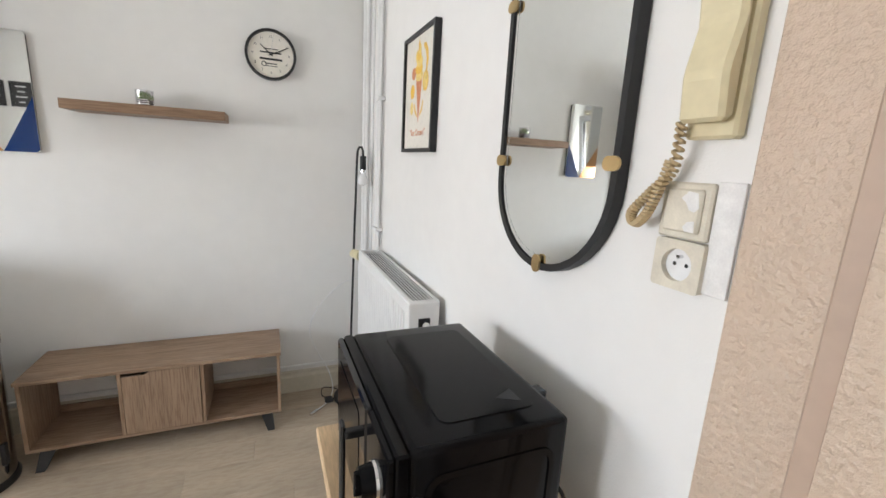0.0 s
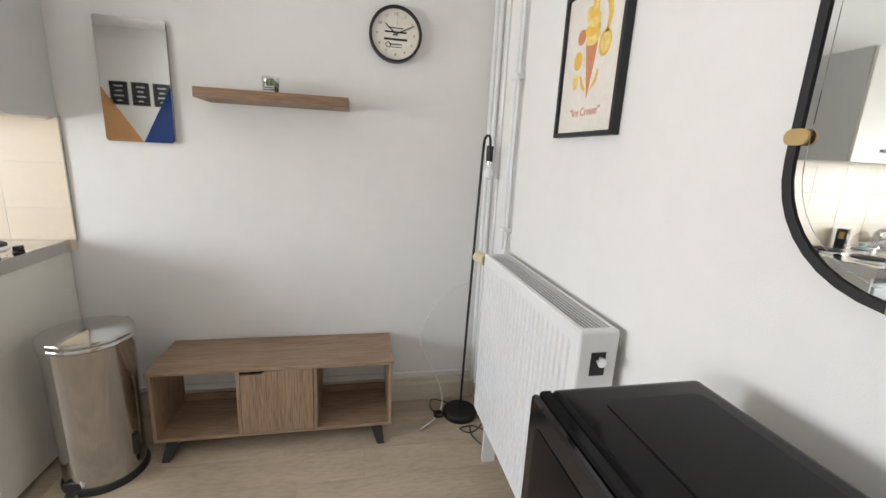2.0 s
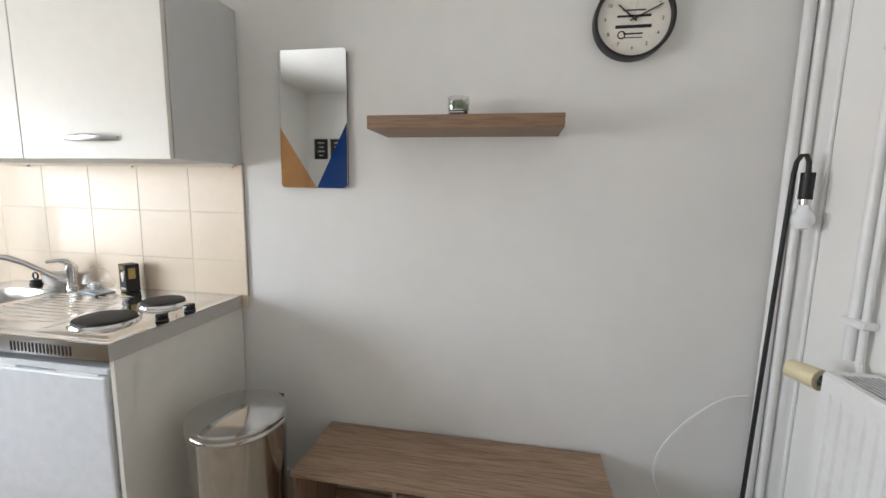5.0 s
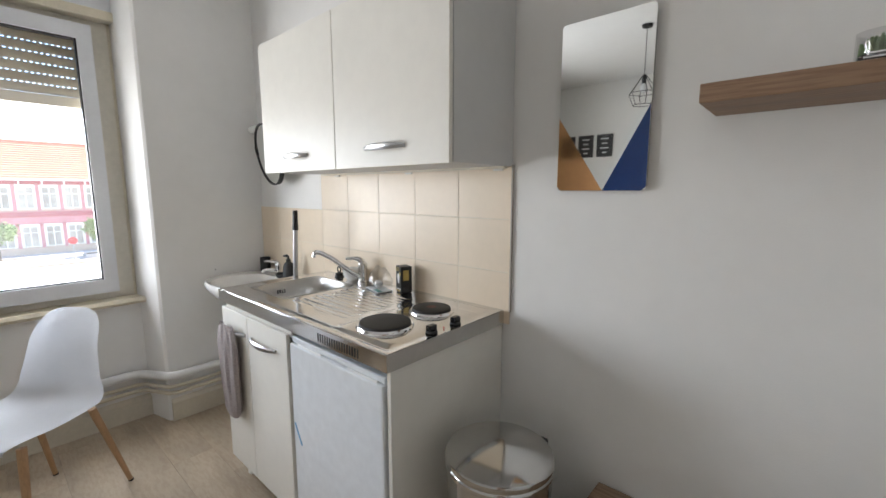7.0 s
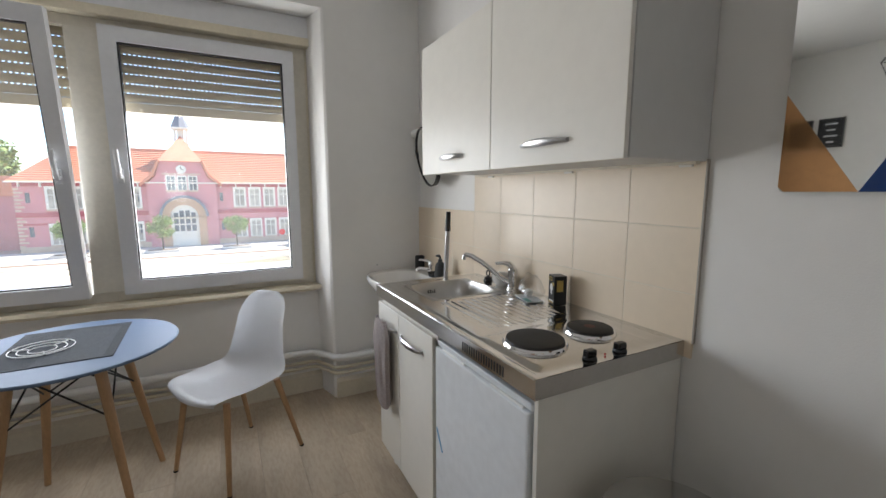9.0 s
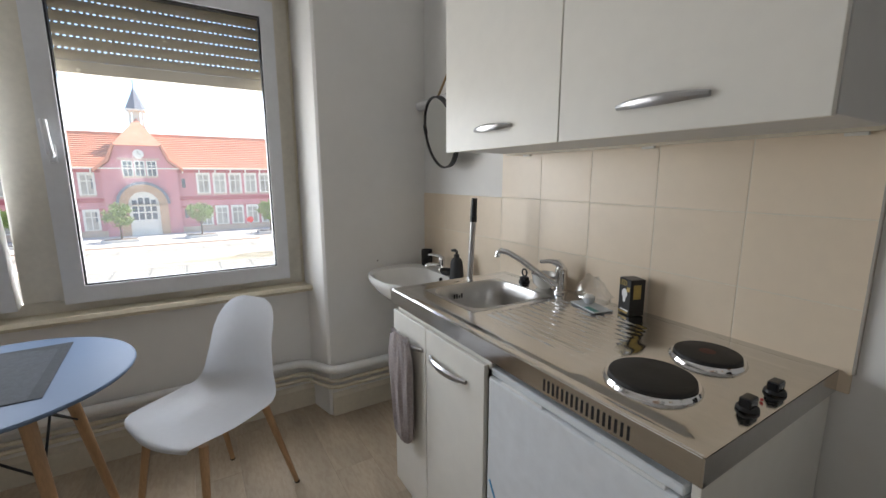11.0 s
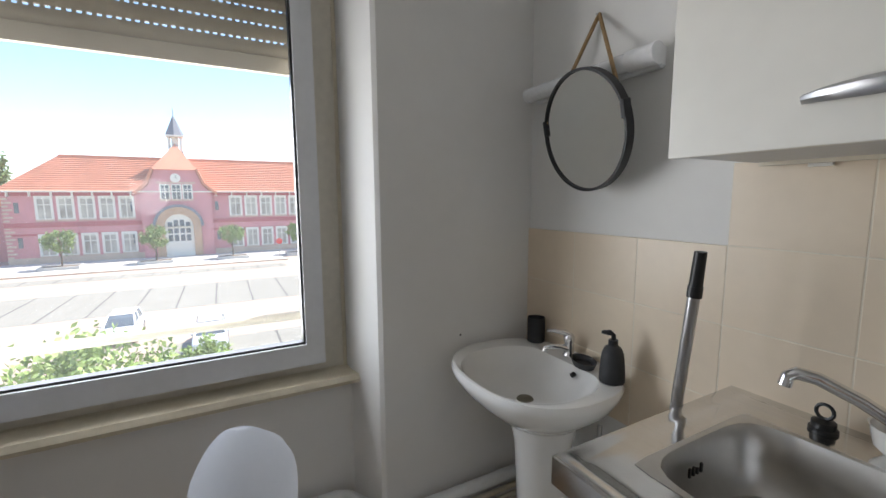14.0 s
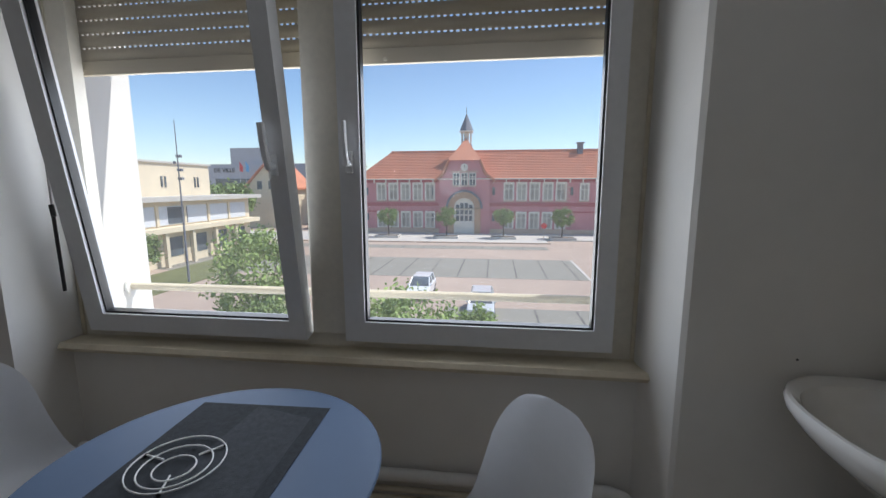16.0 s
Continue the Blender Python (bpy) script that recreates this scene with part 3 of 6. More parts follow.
def top_z(x, y):
    z = 0.0
    # drainer ribs
    if -0.66 < x < -0.28 and 2.95 < y < 3.33:
        e = min(x + 0.66, -0.28 - x, y - 2.95, 3.33 - y)
        z += 0.0022 * math.sin((y - 2.95) / 0.032 * 2 * math.pi) * min(1, e / 0.03) - 0.003 * min(1, e / 0.04)
    # hob field
    e = min(x + 0.235, 0.035 - x, y - 2.885, 3.335 - y)
    if e > 0:
        z += 0.003 * min(1, e / 0.012)
    e = min(x - KX0, KX1 - x, y - KY, N - y)
    z -= 0.004 * max(0, 1 - abs(e - 0.03) / 0.012)
    return z


xs = sorted(set([KX0 + (KX1 - KX0) * i / nx for i in range(nx + 1)] + [SX0, SX1]))
ys = sorted(set([KY + (N - 0.003 - KY) * i / 72 for i in range(73)] + [SY0, SY1]))
vs = {}
for i, x in enumerate(xs):
    for j, y in enumerate(ys):
        vs[i, j] = b.verts.new((x, y, KZ + top_z(x, y)))
for i in range(len(xs) - 1):
    for j in range(len(ys) - 1):
        cx, cy = (xs[i] + xs[i + 1]) / 2, (ys[j] + ys[j + 1]) / 2
        if not (SX0 < cx < SX1 and SY0 < cy < SY1):
            b.faces.new((vs[i, j], vs[i + 1, j], vs[i + 1, j + 1], vs[i, j + 1]))
part("worktop_sheet", b, STEEL, top, smooth=True)
# sink bowl with a rounded mouth set in the square opening
b = bmesh.new()
loops = []
M = 48
for k, (gx, gz, p) in enumerate([(1.06, 0.0008, 30), (0.985, 0.0012, 5), (0.955, -0.010, 4.5), (0.93, -0.06, 4.2), (0.89, -0.105, 4), (0.80, -0.128, 3.6), (0.5, -0.133, 3), (0.14, -0.136, 2.2)]):
    loop = []
    for i in range(M):
        a = 2 * math.pi * i / M
        c, s = math.cos(a), math.sin(a)
        r = (abs(c) ** p + abs(s) ** p) ** (-1 / p)
        loop.append(b.verts.new((SCX + SHX * gx * r * c, SCY + SHY * gx * r * s, KZ + gz)))
    loops.append(loop)
for a, c in zip(loops, loops[1:]):
    for i in range(M):
        b.faces.new((a[i], a[(i + 1) % M], c[(i + 1) % M], c[i]))
bowl = part("sink_bowl", b, STEEL_BOWL, top, "pressed steel sink bowl", True)
part("waste", lathe([(0, -0.138), (0.03, -0.138), (0.034, -0.1335), (0.026, -0.1345), (0.02, -0.138)], 24, (SCX, SCY, KZ)), CHROME, top, smooth=True)
for k, hh in enumerate((0.018, 0.018, 0.012, 0.018)):
    part("overflow_slot", box(SX0 + 0.020, SX0 + 0.024, SCY - 0.06 + 0.012 * k, SCY - 0.055 + 0.012 * k, KZ - 0.05, KZ - 0.05 + hh), BLACKP, top)
# folded edges
bm = prism([(KY, KZ - 0.055), (KY + 0.012, KZ - 0.055), (KY + 0.012, KZ - 0.003), (KY + 0.004, KZ + 0.001), (KY, KZ - 0.003)], "x", KX0 + 0.0042, KX1 - 0.0042)
part("front_edge", bm, STEEL, top)
part("end_edge", box(KX1 - 0.004, KX1 + 0.0006, KY, N - 0.003, KZ - 0.055, KZ - 0.0015), STEEL, top)
part("end_edge", box(KX0 - 0.0006, KX0 + 0.004, KY, N - 0.003, KZ - 0.055, KZ - 0.0015), STEEL, top)
for k in range(17):
    x = -0.268 + k * 0.0135
    part("vent_slot", box(x, x + 0.005, KY - 0.0012, KY, KZ - 0.047, KZ - 0.018), BLACKP, top)
for cx, cy, r in ((-0.108, 3.0, 0.088), (-0.105, 3.225, 0.073)):
    pl = part("hotplate", lathe([(0, 0.021), (r * 0.3, 0.0205), (r * 0.93, 0.021), (r * 0.985, 0.019), (r, 0.014), (r, 0.008)], 40, (cx, cy, KZ)), IRON, top, "black cast iron hotplate", True)
    part("rim", lathe([(r, 0.012), (r + 0.006, 0.013), (r + 0.010, 0.007), (r + 0.011, 0.0005)], 40, (cx, cy, KZ)), CHROME, pl, "chrome rim", True)
    if r < 0.08:
        part("red_dot", lathe([(0, 0.0222), (0.018, 0.0215)], 20, (cx, cy, KZ)), material("faded_red_dot", (0.10, 0.025, 0.015), 0.6), pl)
for cy in (3.058, 3.178):
    kn = part("knob", lathe([(0, 0.008), (0.017, 0.008), (0.019, 0.006), (0.020, 0.001)], 24, (0.052, cy, KZ)), BLACKP, top, "black rotary knob", True)
    part("knob_grip", box(0.041, 0.063, cy - 0.017, cy + 0.017, KZ + 0.006, KZ + 0.027, 0.005, seg=3), BLACKGLASS, kn)
part("pilot_light", lathe([(0, 0.005), (0.0028, 0.004), (0.003, 0.0)], 12, (0.052, 3.118, KZ)), RED, top)

# fridge under the worktop
fr = thing("mini_fridge", (0, 0, 0), "white undercounter fridge with a strip of blue tape", "fridge")
part("body", box(-0.485, 0.052, KY + 0.075, N - 0.05, 0.03, 0.865, 0.004), FRIDGE, fr)
fd = part("door", box(-0.488, 0.048, KY + 0.012, KY + 0.07, 0.05, 0.845, 0.008, seg=2), FRIDGE, fr)
part("top_lip", box(-0.488, 0.048, KY + 0.022, KY + 0.07, 0.847, 0.868, 0.003), FRIDGE, fd)
for x0, x1 in ((-0.44, -0.285), (-0.135, 0.02)):
    part("grip", box(x0, x1, KY + 0.016, KY + 0.034, 0.838, 0.8495, 0.003), GLOSSW, fd, "white grip strip")
b = box(-0.004, 0.004, -0.001, 0.0, -0.045, 0.045)
b.transform(pose(-0.452, KY + 0.0118, 0.49, 0, -30, 0))
part("tape", b, BLUETAPE, fd, "blue tape")
for x in (-0.46, 0.02):
    part("foot", box(x, x + 0.02, KY + 0.10, KY + 0.12, 0, 0.03), BLACKP, fr)

# wall cabinet
CX0, CX1, CY, CZ0, CZ1 = -1.087, 0.105, 3.085, 1.495, 2.085
cab = thing("wall_cabinet", (0, 0, 0), "white two-door laminate wall cabinet", "cabinet")
part("body", box(CX0 + 0.002, CX1, CY + 0.018, N - 0.003, CZ0 + 0.002, CZ1, 0.001), GREYL, cab)
for x0, x1, h0, h1 in ((CX0, -0.491, -0.885, -0.69), (-0.487, CX1 - 0.002, -0.30, -0.088)):
    d = part("door", box(x0, x1, CY, CY + 0.016, CZ0 - 0.002, CZ1, 0.0015), WHITEL, cab)
    bow_handle(h0, h1, CY, 1.560, d)
for x in (-1.0, -0.45, 0.03):
    part("hanging_rail", box(x, x + 0.04, N - 0.02, N - 0.0025, CZ0 - 0.012, CZ0 + 0.002), WHITEL, cab)
part("underside_strip", box(CX0 + 0.01, CX1 - 0.005, N - 0.05, N - 0.03, CZ0 - 0.006, CZ0 + 0.002), PVC_OLD, cab)


def lever_tap(name, at, spout, r, label):
    t = thing(name, at, label, "tap")
    part("body", lathe([(0, 0), (r * 1.25, 0), (r * 1.25, 0.006), (r, 0.012), (r, 0.075), (r * 1.05, 0.08), (r * 1.05, 0.095), (r * 0.6, 0.105), (0, 0.106)], 24), CHROME, t, smooth=True)
    part("spout", tube(spout, [0.012] * (len(spout) - 2) + [0.011, 0.0115], 12), CHROME, t, smooth=True)
    part("lever", tube([(0, 0, 0.10), (-0.012, -0.012, 0.118), (-0.03, -0.03, 0.122), (-0.06, -0.055, 0.118)], [0.016, 0.015, 0.009, 0.007], 10), CHROME, t, smooth=True)
    return t


lever_tap("kitchen_tap", (-0.715, 3.375, KZ), [(0, -0.012, 0.03), (-0.04, -0.035, 0.05), (-0.13, -0.085, 0.115), (-0.18, -0.115, 0.142), (-0.205, -0.13, 0.146), (-0.215, -0.136, 0.138), (-0.218, -0.138, 0.12)], 0.022, "chrome single-lever kitchen tap with swivel spout")
bw = thing("plastic_bowl", (-0.80, 3.375, KZ), "small white plastic bowl beside the tap", "bowl")
part("bowl_shell", lathe([(0, 0.0), (0.026, 0.0), (0.045, 0.02), (0.052, 0.055), (0.054, 0.058), (0.050, 0.056), (0.043, 0.022), (0.024, 0.005), (0, 0.004)], 32), CERAMIC, bw, smooth=True)
pg = thing("sink_plug", (-0.915, 3.372, KZ), "black rubber sink plug with ring", "sink plug")
part("stopper", lathe([(0, 0.0), (0.024, 0.0), (0.024, 0.006), (0.02, 0.008), (0.02, 0.02), (0.008, 0.024), (0, 0.025)], 24), BLACKP, pg, smooth=True)
part("pull_ring", tube([(0.014 * math.cos(a), 0.0, 0.04 + 0.015 * math.sin(a)) for a in np.linspace(0, 2 * math.pi, 17)[:-1]], 0.0035, 8, close=True), BLACKP, pg, smooth=True)

lb = thing("bulb_carton", (-0.415, 3.375, KZ + 0.002), "black and gold carton of an LED light bulb", "carton", turn=-20)
lb.scale = (0.88, 0.88, 0.92)
part("carton", box(-0.033, 0.033, -0.03, 0.03, 0, 0.128, 0.0015), BLACKP, lb)
part("gold_band", box(-0.0335, 0.02, -0.0305, 0.02, 0.006, 0.011), GOLD, lb)
part("white_band", box(-0.02, 0.026, -0.0309, -0.0303, 0.014, 0.019), WHITE, lb)
part("bulb_print", prism([(0.0 + 0.015 * math.cos(a), 0.075 + 0.018 * math.sin(a)) for a in np.linspace(-1.0, math.pi + 1.0, 14)] + [(-0.006, 0.045), (0.006, 0.045)], "y", -0.0309, -0.0302), WHITE, lb)
part("spec_print", box(0.012, 0.028, -0.0309, -0.0302, 0.085, 0.10), GOLD, lb)
words("printed_words", "LED", 0.026, pose(-0.010, -0.0312, 0.112, 90, 0, 0), GOLD, lb)
part("side_print", box(0.0331, 0.0338, -0.018, 0.012, 0.06, 0.11), GOLD, lb)
bg = thing("plastic_bulb_bag", (-0.545, 3.35, KZ), "clear plastic bag with a small white bulb and card", "plastic bag", turn=-15)
b = bmesh.new()
bmesh.ops.create_icosphere(b, subdivisions=4, radius=1)
for v in b.verts:
    q = noise.noise(v.co * 2.3) * 0.22 + noise.noise(v.co * 6) * 0.06
    v.co = Vector((v.co.x * 0.075 * (1 + q), v.co.y * 0.05 * (1 + q), max(0.0, 0.035 + v.co.z * (0.05 if v.co.z > 0 else 0.04) * (1 + q * 1.6)) + 0.001))
    if v.co.z > 0.05:
        v.co.x = v.co.x * 0.6 - 0.015
        v.co.z *= 1.15
part("bag_film", b, BAGM, bg, smooth=True).visible_shadow = False
part("card", box(-0.045, 0.09, -0.06, 0.015, 0.001, 0.006, 0.001), CARD, bg)
part("teal_print", box(0.03, 0.086, -0.056, -0.035, 0.006, 0.0066), material("teal_print", (0.12, 0.32, 0.30), 0.5), bg)
part("bulb", lathe([(0, 0.0), (0.012, 0.002), (0.02, 0.014), (0.02, 0.026), (0.010, 0.034), (0, 0.035)], 20, (0.0, -0.015, 0.006)), BULB, bg, smooth=True)
part("bulb_base", cyl((-0.02, -0.015, 0.02), (-0.045, -0.018, 0.018), 0.008), CHROME, bg)

# towel over the left door's handle
tw = thing("dish_towel", (-0.99, KY - 0.026, 0.805), "taupe dish towel hanging over the door handle", "towel")
b = bmesh.new()
nu, nv = 72, 44
loops = []
for j in range(nv + 1):
    v = j / nv
    wx = (0.075 + 0.03 * math.sin(min(1, v * 4) * math.pi / 2) - 0.035 * v) * min(1, (1.02 - v) * 9) ** 0.4
    wy = (0.012 + 0.010 * math.sin(min(1, v * 3) * math.pi / 2)) * min(1, (1.02 - v) * 9) ** 0.4
    loop = []
    for k in range(nu):
        a = 2 * math.pi * k / nu
        rip = 1 + 0.16 * math.sin(a * 9 + 2.2 * v) + 0.10 * math.sin(a * 17 - 3 * v) + 0.12 * noise.noise((math.cos(a) * 2, math.sin(a) * 2, v * 4))
        loop.append(b.verts.new((wx * math.cos(a) * (1 + 0.03 * math.sin(a * 9)) + 0.025 * v, wy * math.sin(a) * rip, -0.42 * v + 0.012 * math.sin(3 * a) * (1 - v))))
    loops.append(loop)
for p, q in zip(loops, loops[1:]):
    for k in range(nu):
        b.faces.new((p[k], p[(k + 1) % nu], q[(k + 1) % nu], q[k]))
b.faces.new(loops[0])
b.faces.new(loops[-1])
part("cloth", b, TOWEL, tw, smooth=True)

# ---------------------------------------------------------------- wash corner
bs = thing("washbasin", (-1.604, N, 0.0), "white ceramic pedestal washbasin", "washbasin")
RZ = 0.87
b = bmesh.new()


def basin_loop(g, z, dy=0.0, back=0.0):
    out = []
    for i in range(48):
        a = 2 * math.pi * i / 48
        c, s = math.cos(a), math.sin(a)
        p = 2.6
        r = (abs(c) ** p + abs(s) ** p) ** (-1 / p)
        x = 0.282 * r * c * g
        y = -0.238 + 0.236 * r * s * g + dy
        if s < -0.2:
            x *= 1 - 0.10 * (abs(s) - 0.2)
        y = min(y, -0.003 - back)
        out.append(b.verts.new((x, y, z)))
    return out


L = [basin_loop(0.30, RZ - 0.175, 0.03), basin_loop(0.62, RZ - 0.145, 0.02), basin_loop(0.88, RZ - 0.078, 0.008), basin_loop(0.985, RZ - 0.03), basin_loop(1.0, RZ - 0.012), basin_loop(0.985, RZ), basin_loop(0.95, RZ + 0.002),
     basin_loop(0.80, RZ - 0.008, -0.022, 0.09), basin_loop(0.74, RZ - 0.04, -0.025, 0.095), basin_loop(0.62, RZ - 0.072, -0.025, 0.1), basin_loop(0.42, RZ - 0.096, -0.02, 0.1), basin_loop(0.12, RZ - 0.106, -0.02, 0.1)]
for a, c in zip(L, L[1:]):
    for i in range(48):
        b.faces.new((a[i], a[(i + 1) % 48], c[(i + 1) % 48], c[i]))
b.faces.new(L[0][::-1])
b.faces.new(L[-1])
part("bowl", b, CERAMIC, bs, smooth=True)
part("pedestal", lathe([(0.098, 0.0), (0.103, 0.01), (0.09, 0.06), (0.083, 0.4), (0.096, 0.62), (0.115, 0.71)], 32, (0.025, -0.20, 0)), CERAMIC, bs, "white ceramic pedestal", True)
part("drain", lathe([(0, 0.003), (0.018, 0.003), (0.026, 0.001), (0.028, -0.002)], 24, (0, -0.258, RZ - 0.104)), TARNISH, bs, "tarnished drain ring", True)
part("overflow", cyl((0.06, -0.113, RZ - 0.035), (0.06, -0.10, RZ - 0.03), 0.008), BLACKP, bs)
part("supply_hose", tube([(0.13, -0.05, 0.68), (0.16, -0.09, 0.60), (0.15, -0.06, 0.50), (0.13, -0.02, 0.42)], 0.008), SATIN, bs, smooth=True)
part("waste_pipe", tube([(-0.135, -0.07, 0.70), (-0.135, -0.07, 0.0)], 0.014, 12), GLOSSW, bs, smooth=True)
part("stop_valve", cyl((-0.135, -0.07, 0.50), (-0.135, -0.07, 0.58), 0.022), SOAP, bs)
bt = thing("basin_tap", (-1.615, 3.385, RZ), "chrome single-lever basin tap", "tap")
part("body", lathe([(0, 0), (0.026, 0), (0.026, 0.005), (0.021, 0.012), (0.020, 0.055), (0.023, 0.062), (0.023, 0.078), (0.016, 0.088), (0, 0.09)], 24), CHROME, bt, smooth=True)
bt.scale = (0.82, 0.82, 0.88)
part("spout", tube([(0, -0.01, 0.03), (-0.012, -0.045, 0.040), (-0.026, -0.085, 0.044), (-0.034, -0.105, 0.038), (-0.035, -0.108, 0.026)], [0.015, 0.013, 0.011, 0.011, 0.010], 12), CHROME, bt, smooth=True)
part("lever", tube([(0.004, 0.006, 0.080), (-0.012, -0.02, 0.096), (-0.034, -0.062, 0.104), (-0.046, -0.085, 0.104)], [0.014, 0.012, 0.008, 0.006], 10), CHROME, bt, smooth=True)
cup = thing("tumbler", (-1.79, 3.385, RZ), "charcoal ribbed toothbrush tumbler on the basin", "tumbler")
part("cup", lathe([(0, 0), (0.031, 0), (0.033, 0.004), (0.033, 0.095), (0.029, 0.095), (0.029, 0.01), (0, 0.01)], 28), SOAP, cup, smooth=True)
dish = thing("soap_dish", (-1.525, 3.36, RZ), "charcoal oval soap dish on the basin", "soap dish", turn=-20)
b = lathe([(0, 0), (0.045, 0), (0.055, 0.018), (0.056, 0.022), (0.05, 0.02), (0.04, 0.008), (0, 0.007)], 32)
b.transform(Matrix.Diagonal((1, 0.65, 1, 1)))
part("dish", b, SOAP, dish, smooth=True)
pm = thing("soap_dispenser", (-1.40, 3.345, RZ), "charcoal pump soap dispenser on the basin", "soap dispenser")
part("bottle", lathe([(0, 0), (0.035, 0), (0.037, 0.004), (0.0365, 0.03), (0.034, 0.065), (0.031, 0.09), (0.024, 0.106), (0.014, 0.113), (0.013, 0.120), (0, 0.121)], 28), SOAP, pm, smooth=True)
part("pump", tube([(0, 0, 0.118), (0, 0, 0.145), (-0.01, -0.004, 0.150), (-0.032, -0.012, 0.147)], [0.008, 0.007, 0.009, 0.005], 10), BLACKP, pm, smooth=True)
part("collar", cyl((0, 0, 0.118), (0, 0, 0.130), 0.014), BLACKP, pm)

pole = thing("broom_handle", (-1.225, 3.25, 0.0), "grey broom pole with black grip leaning behind the worktop", "broom")
part("shaft", cyl((0, 0, 0.02), (0.1175, -0.0085, 1.25), 0.0128), SATIN, pole, smooth=True)
part("grip", cyl((0.1135, -0.008, 1.21), (0.122, -0.009, 1.305), 0.0145, 0.0125), BLACKP, pole, smooth=True)
part("collar", cyl((0.1130, -0.008, 1.203), (0.1152, -0.008, 1.228), 0.0155), BLACKP, pole)
part("brush_head", box(-0.10, 0.06, -0.025, 0.025, 0.0, 0.05, 0.006), SOAP, pole)

# strip light behind the round mirror
sl = thing("strip_light", (-1.60, N, 1.805), "white tube light over the basin", "wall lamp")
part("base", box(-0.25, 0.26, -0.03, -0.002, -0.03, 0.03, 0.006), WHITE, sl)
part("tube", cyl((-0.26, -0.055, 0), (0.18, -0.055, 0), 0.026, n=24), BULB, sl, "frosted tube", True)
part("end_cap", cyl((0.18, -0.055, 0), (0.27, -0.055, 0), 0.029, n=24), WHITE, sl, smooth=True)

# round mirror on a rope, leaning over the lamp
RM = pose(-1.520, 3.32, 1.622, 11, 0, -7)
rm = thing("round_mirror", (0, 0, 0), "round mirror in a thin black frame on a jute rope", "mirror")
rm.matrix_basis = RM
R = 0.178
part("mirror_glass", prism(disc(0, 0, R - 0.004, 64), "y", -0.006, 0.004), MIRROR, rm, "silvered glass")
part("frame", ring_prism(disc(0, 0, R + 0.003, 64), disc(0, 0, R - 0.005, 64), "y", -0.012, 0.014), BLACKM, rm, smooth=True)
hook = RM.inverted() @ Vector((-1.575, N - 0.01, 2.0))
for s in (-1, 1):
    e0 = Vector((s * R * 0.93, -0.004, 0.05))
    part("rope", tube([e0 + (hook - e0) * k / 6 for k in range(7)], 0.006, 8), ROPE, rm, smooth=True)
    part("rope_clamp", box(s * R * 0.97 - 0.008, s * R * 0.97 + 0.008, -0.014, 0.012, 0.01, 0.06, 0.002), BLACKM, rm)
part("nail", tube([hook + Vector((0, 0.03, 0)), hook - Vector((0, 0.012, 0))], 0.003), SATIN, rm)

nl = solid("wall_plug", lathe([(0, 0.003), (0.003, 0.002), (0.0038, 0)], 10), SOAP, "small dark wall plug in the wall", "wall plug")
nl.matrix_basis = pose(W, 3.109, 0.907, 0, 90, 0)

# ---------------------------------------------------------------- table and chairs
tb = thing("round_table", (-1.44, 1.56, 0), "round blue-grey table with splayed beech legs", "table", turn=6)
part("tabletop", lathe([(0, 0.732), (0.385, 0.732), (0.398, 0.737), (0.402, 0.745), (0.398, 0.75), (0, 0.75)], 96), TABLET, tb, smooth=True)
for k in range(4):
    a = radians(124 + 90 * k)
    c, s = math.cos(a), math.sin(a)
    lg = part("leg", cyl((0.20 * c, 0.20 * s, 0.72), (0.335 * c, 0.335 * s, 0.0), 0.022, 0.013, 16), BEECH, tb, smooth=True)
    part("bracket", cyl((0.19 * c, 0.19 * s, 0.66), (0.20 * c, 0.20 * s, 0.735), 0.024), BLACKM, lg)
    a2 = a + math.pi / 2
    part("brace", cyl((0.245 * c, 0.245 * s, 0.48), (0.19 * math.cos(a2), 0.19 * math.sin(a2), 0.70), 0.004, n=8), BLACKM, tb)
    part("brace", cyl((0.19 * c, 0.19 * s, 0.70), (0.245 * math.cos(a2), 0.245 * math.sin(a2), 0.48), 0.004, n=8), BLACKM, tb)
pmt = thing("place_mat", (-1.475, 1.545, 0.7505), "dark grey woven place mat on the table", "place mat", turn=2)
part("mat", box(-0.25, 0.26, -0.20, 0.20, 0, 0.002), MAT, pmt)
# four-sided mid-grey patch on one half of the mat
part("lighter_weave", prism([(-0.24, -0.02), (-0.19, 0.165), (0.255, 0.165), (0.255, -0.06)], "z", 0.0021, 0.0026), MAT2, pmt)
tv = thing("wire_trivet", (-1.44, 1.475, 0.7535), "round chrome wire trivet on the place mat", "trivet", turn=20)
for r in (0.105, 0.078, 0.045):
    cx = 0.0 if r > 0.1 else (0.012 if r > 0.06 else 0.02)
    part("ring", tube([(cx + r * math.cos(a), r * math.sin(a), 0.006) for a in np.linspace(0, 2 * math.pi, 49)[:-1]], 0.0020, 6, close=True), GLOSSW, tv, smooth=True)
for k in range(3):
    a = radians(120 * k)
    part("spoke", tube([(0.10 * math.cos(a) * q, 0.10 * math.sin(a) * q, 0.004) for q in (0.45, 1.03)], 0.0024, 6), GLOSSW, tv)
    part("foot", lathe([(0, 0), (0.005, 0.0), (0.005, 0.006), (0, 0.008)], 10, (0.105 * math.cos(a), 0.105 * math.sin(a), 0)), BLACKP, tv)


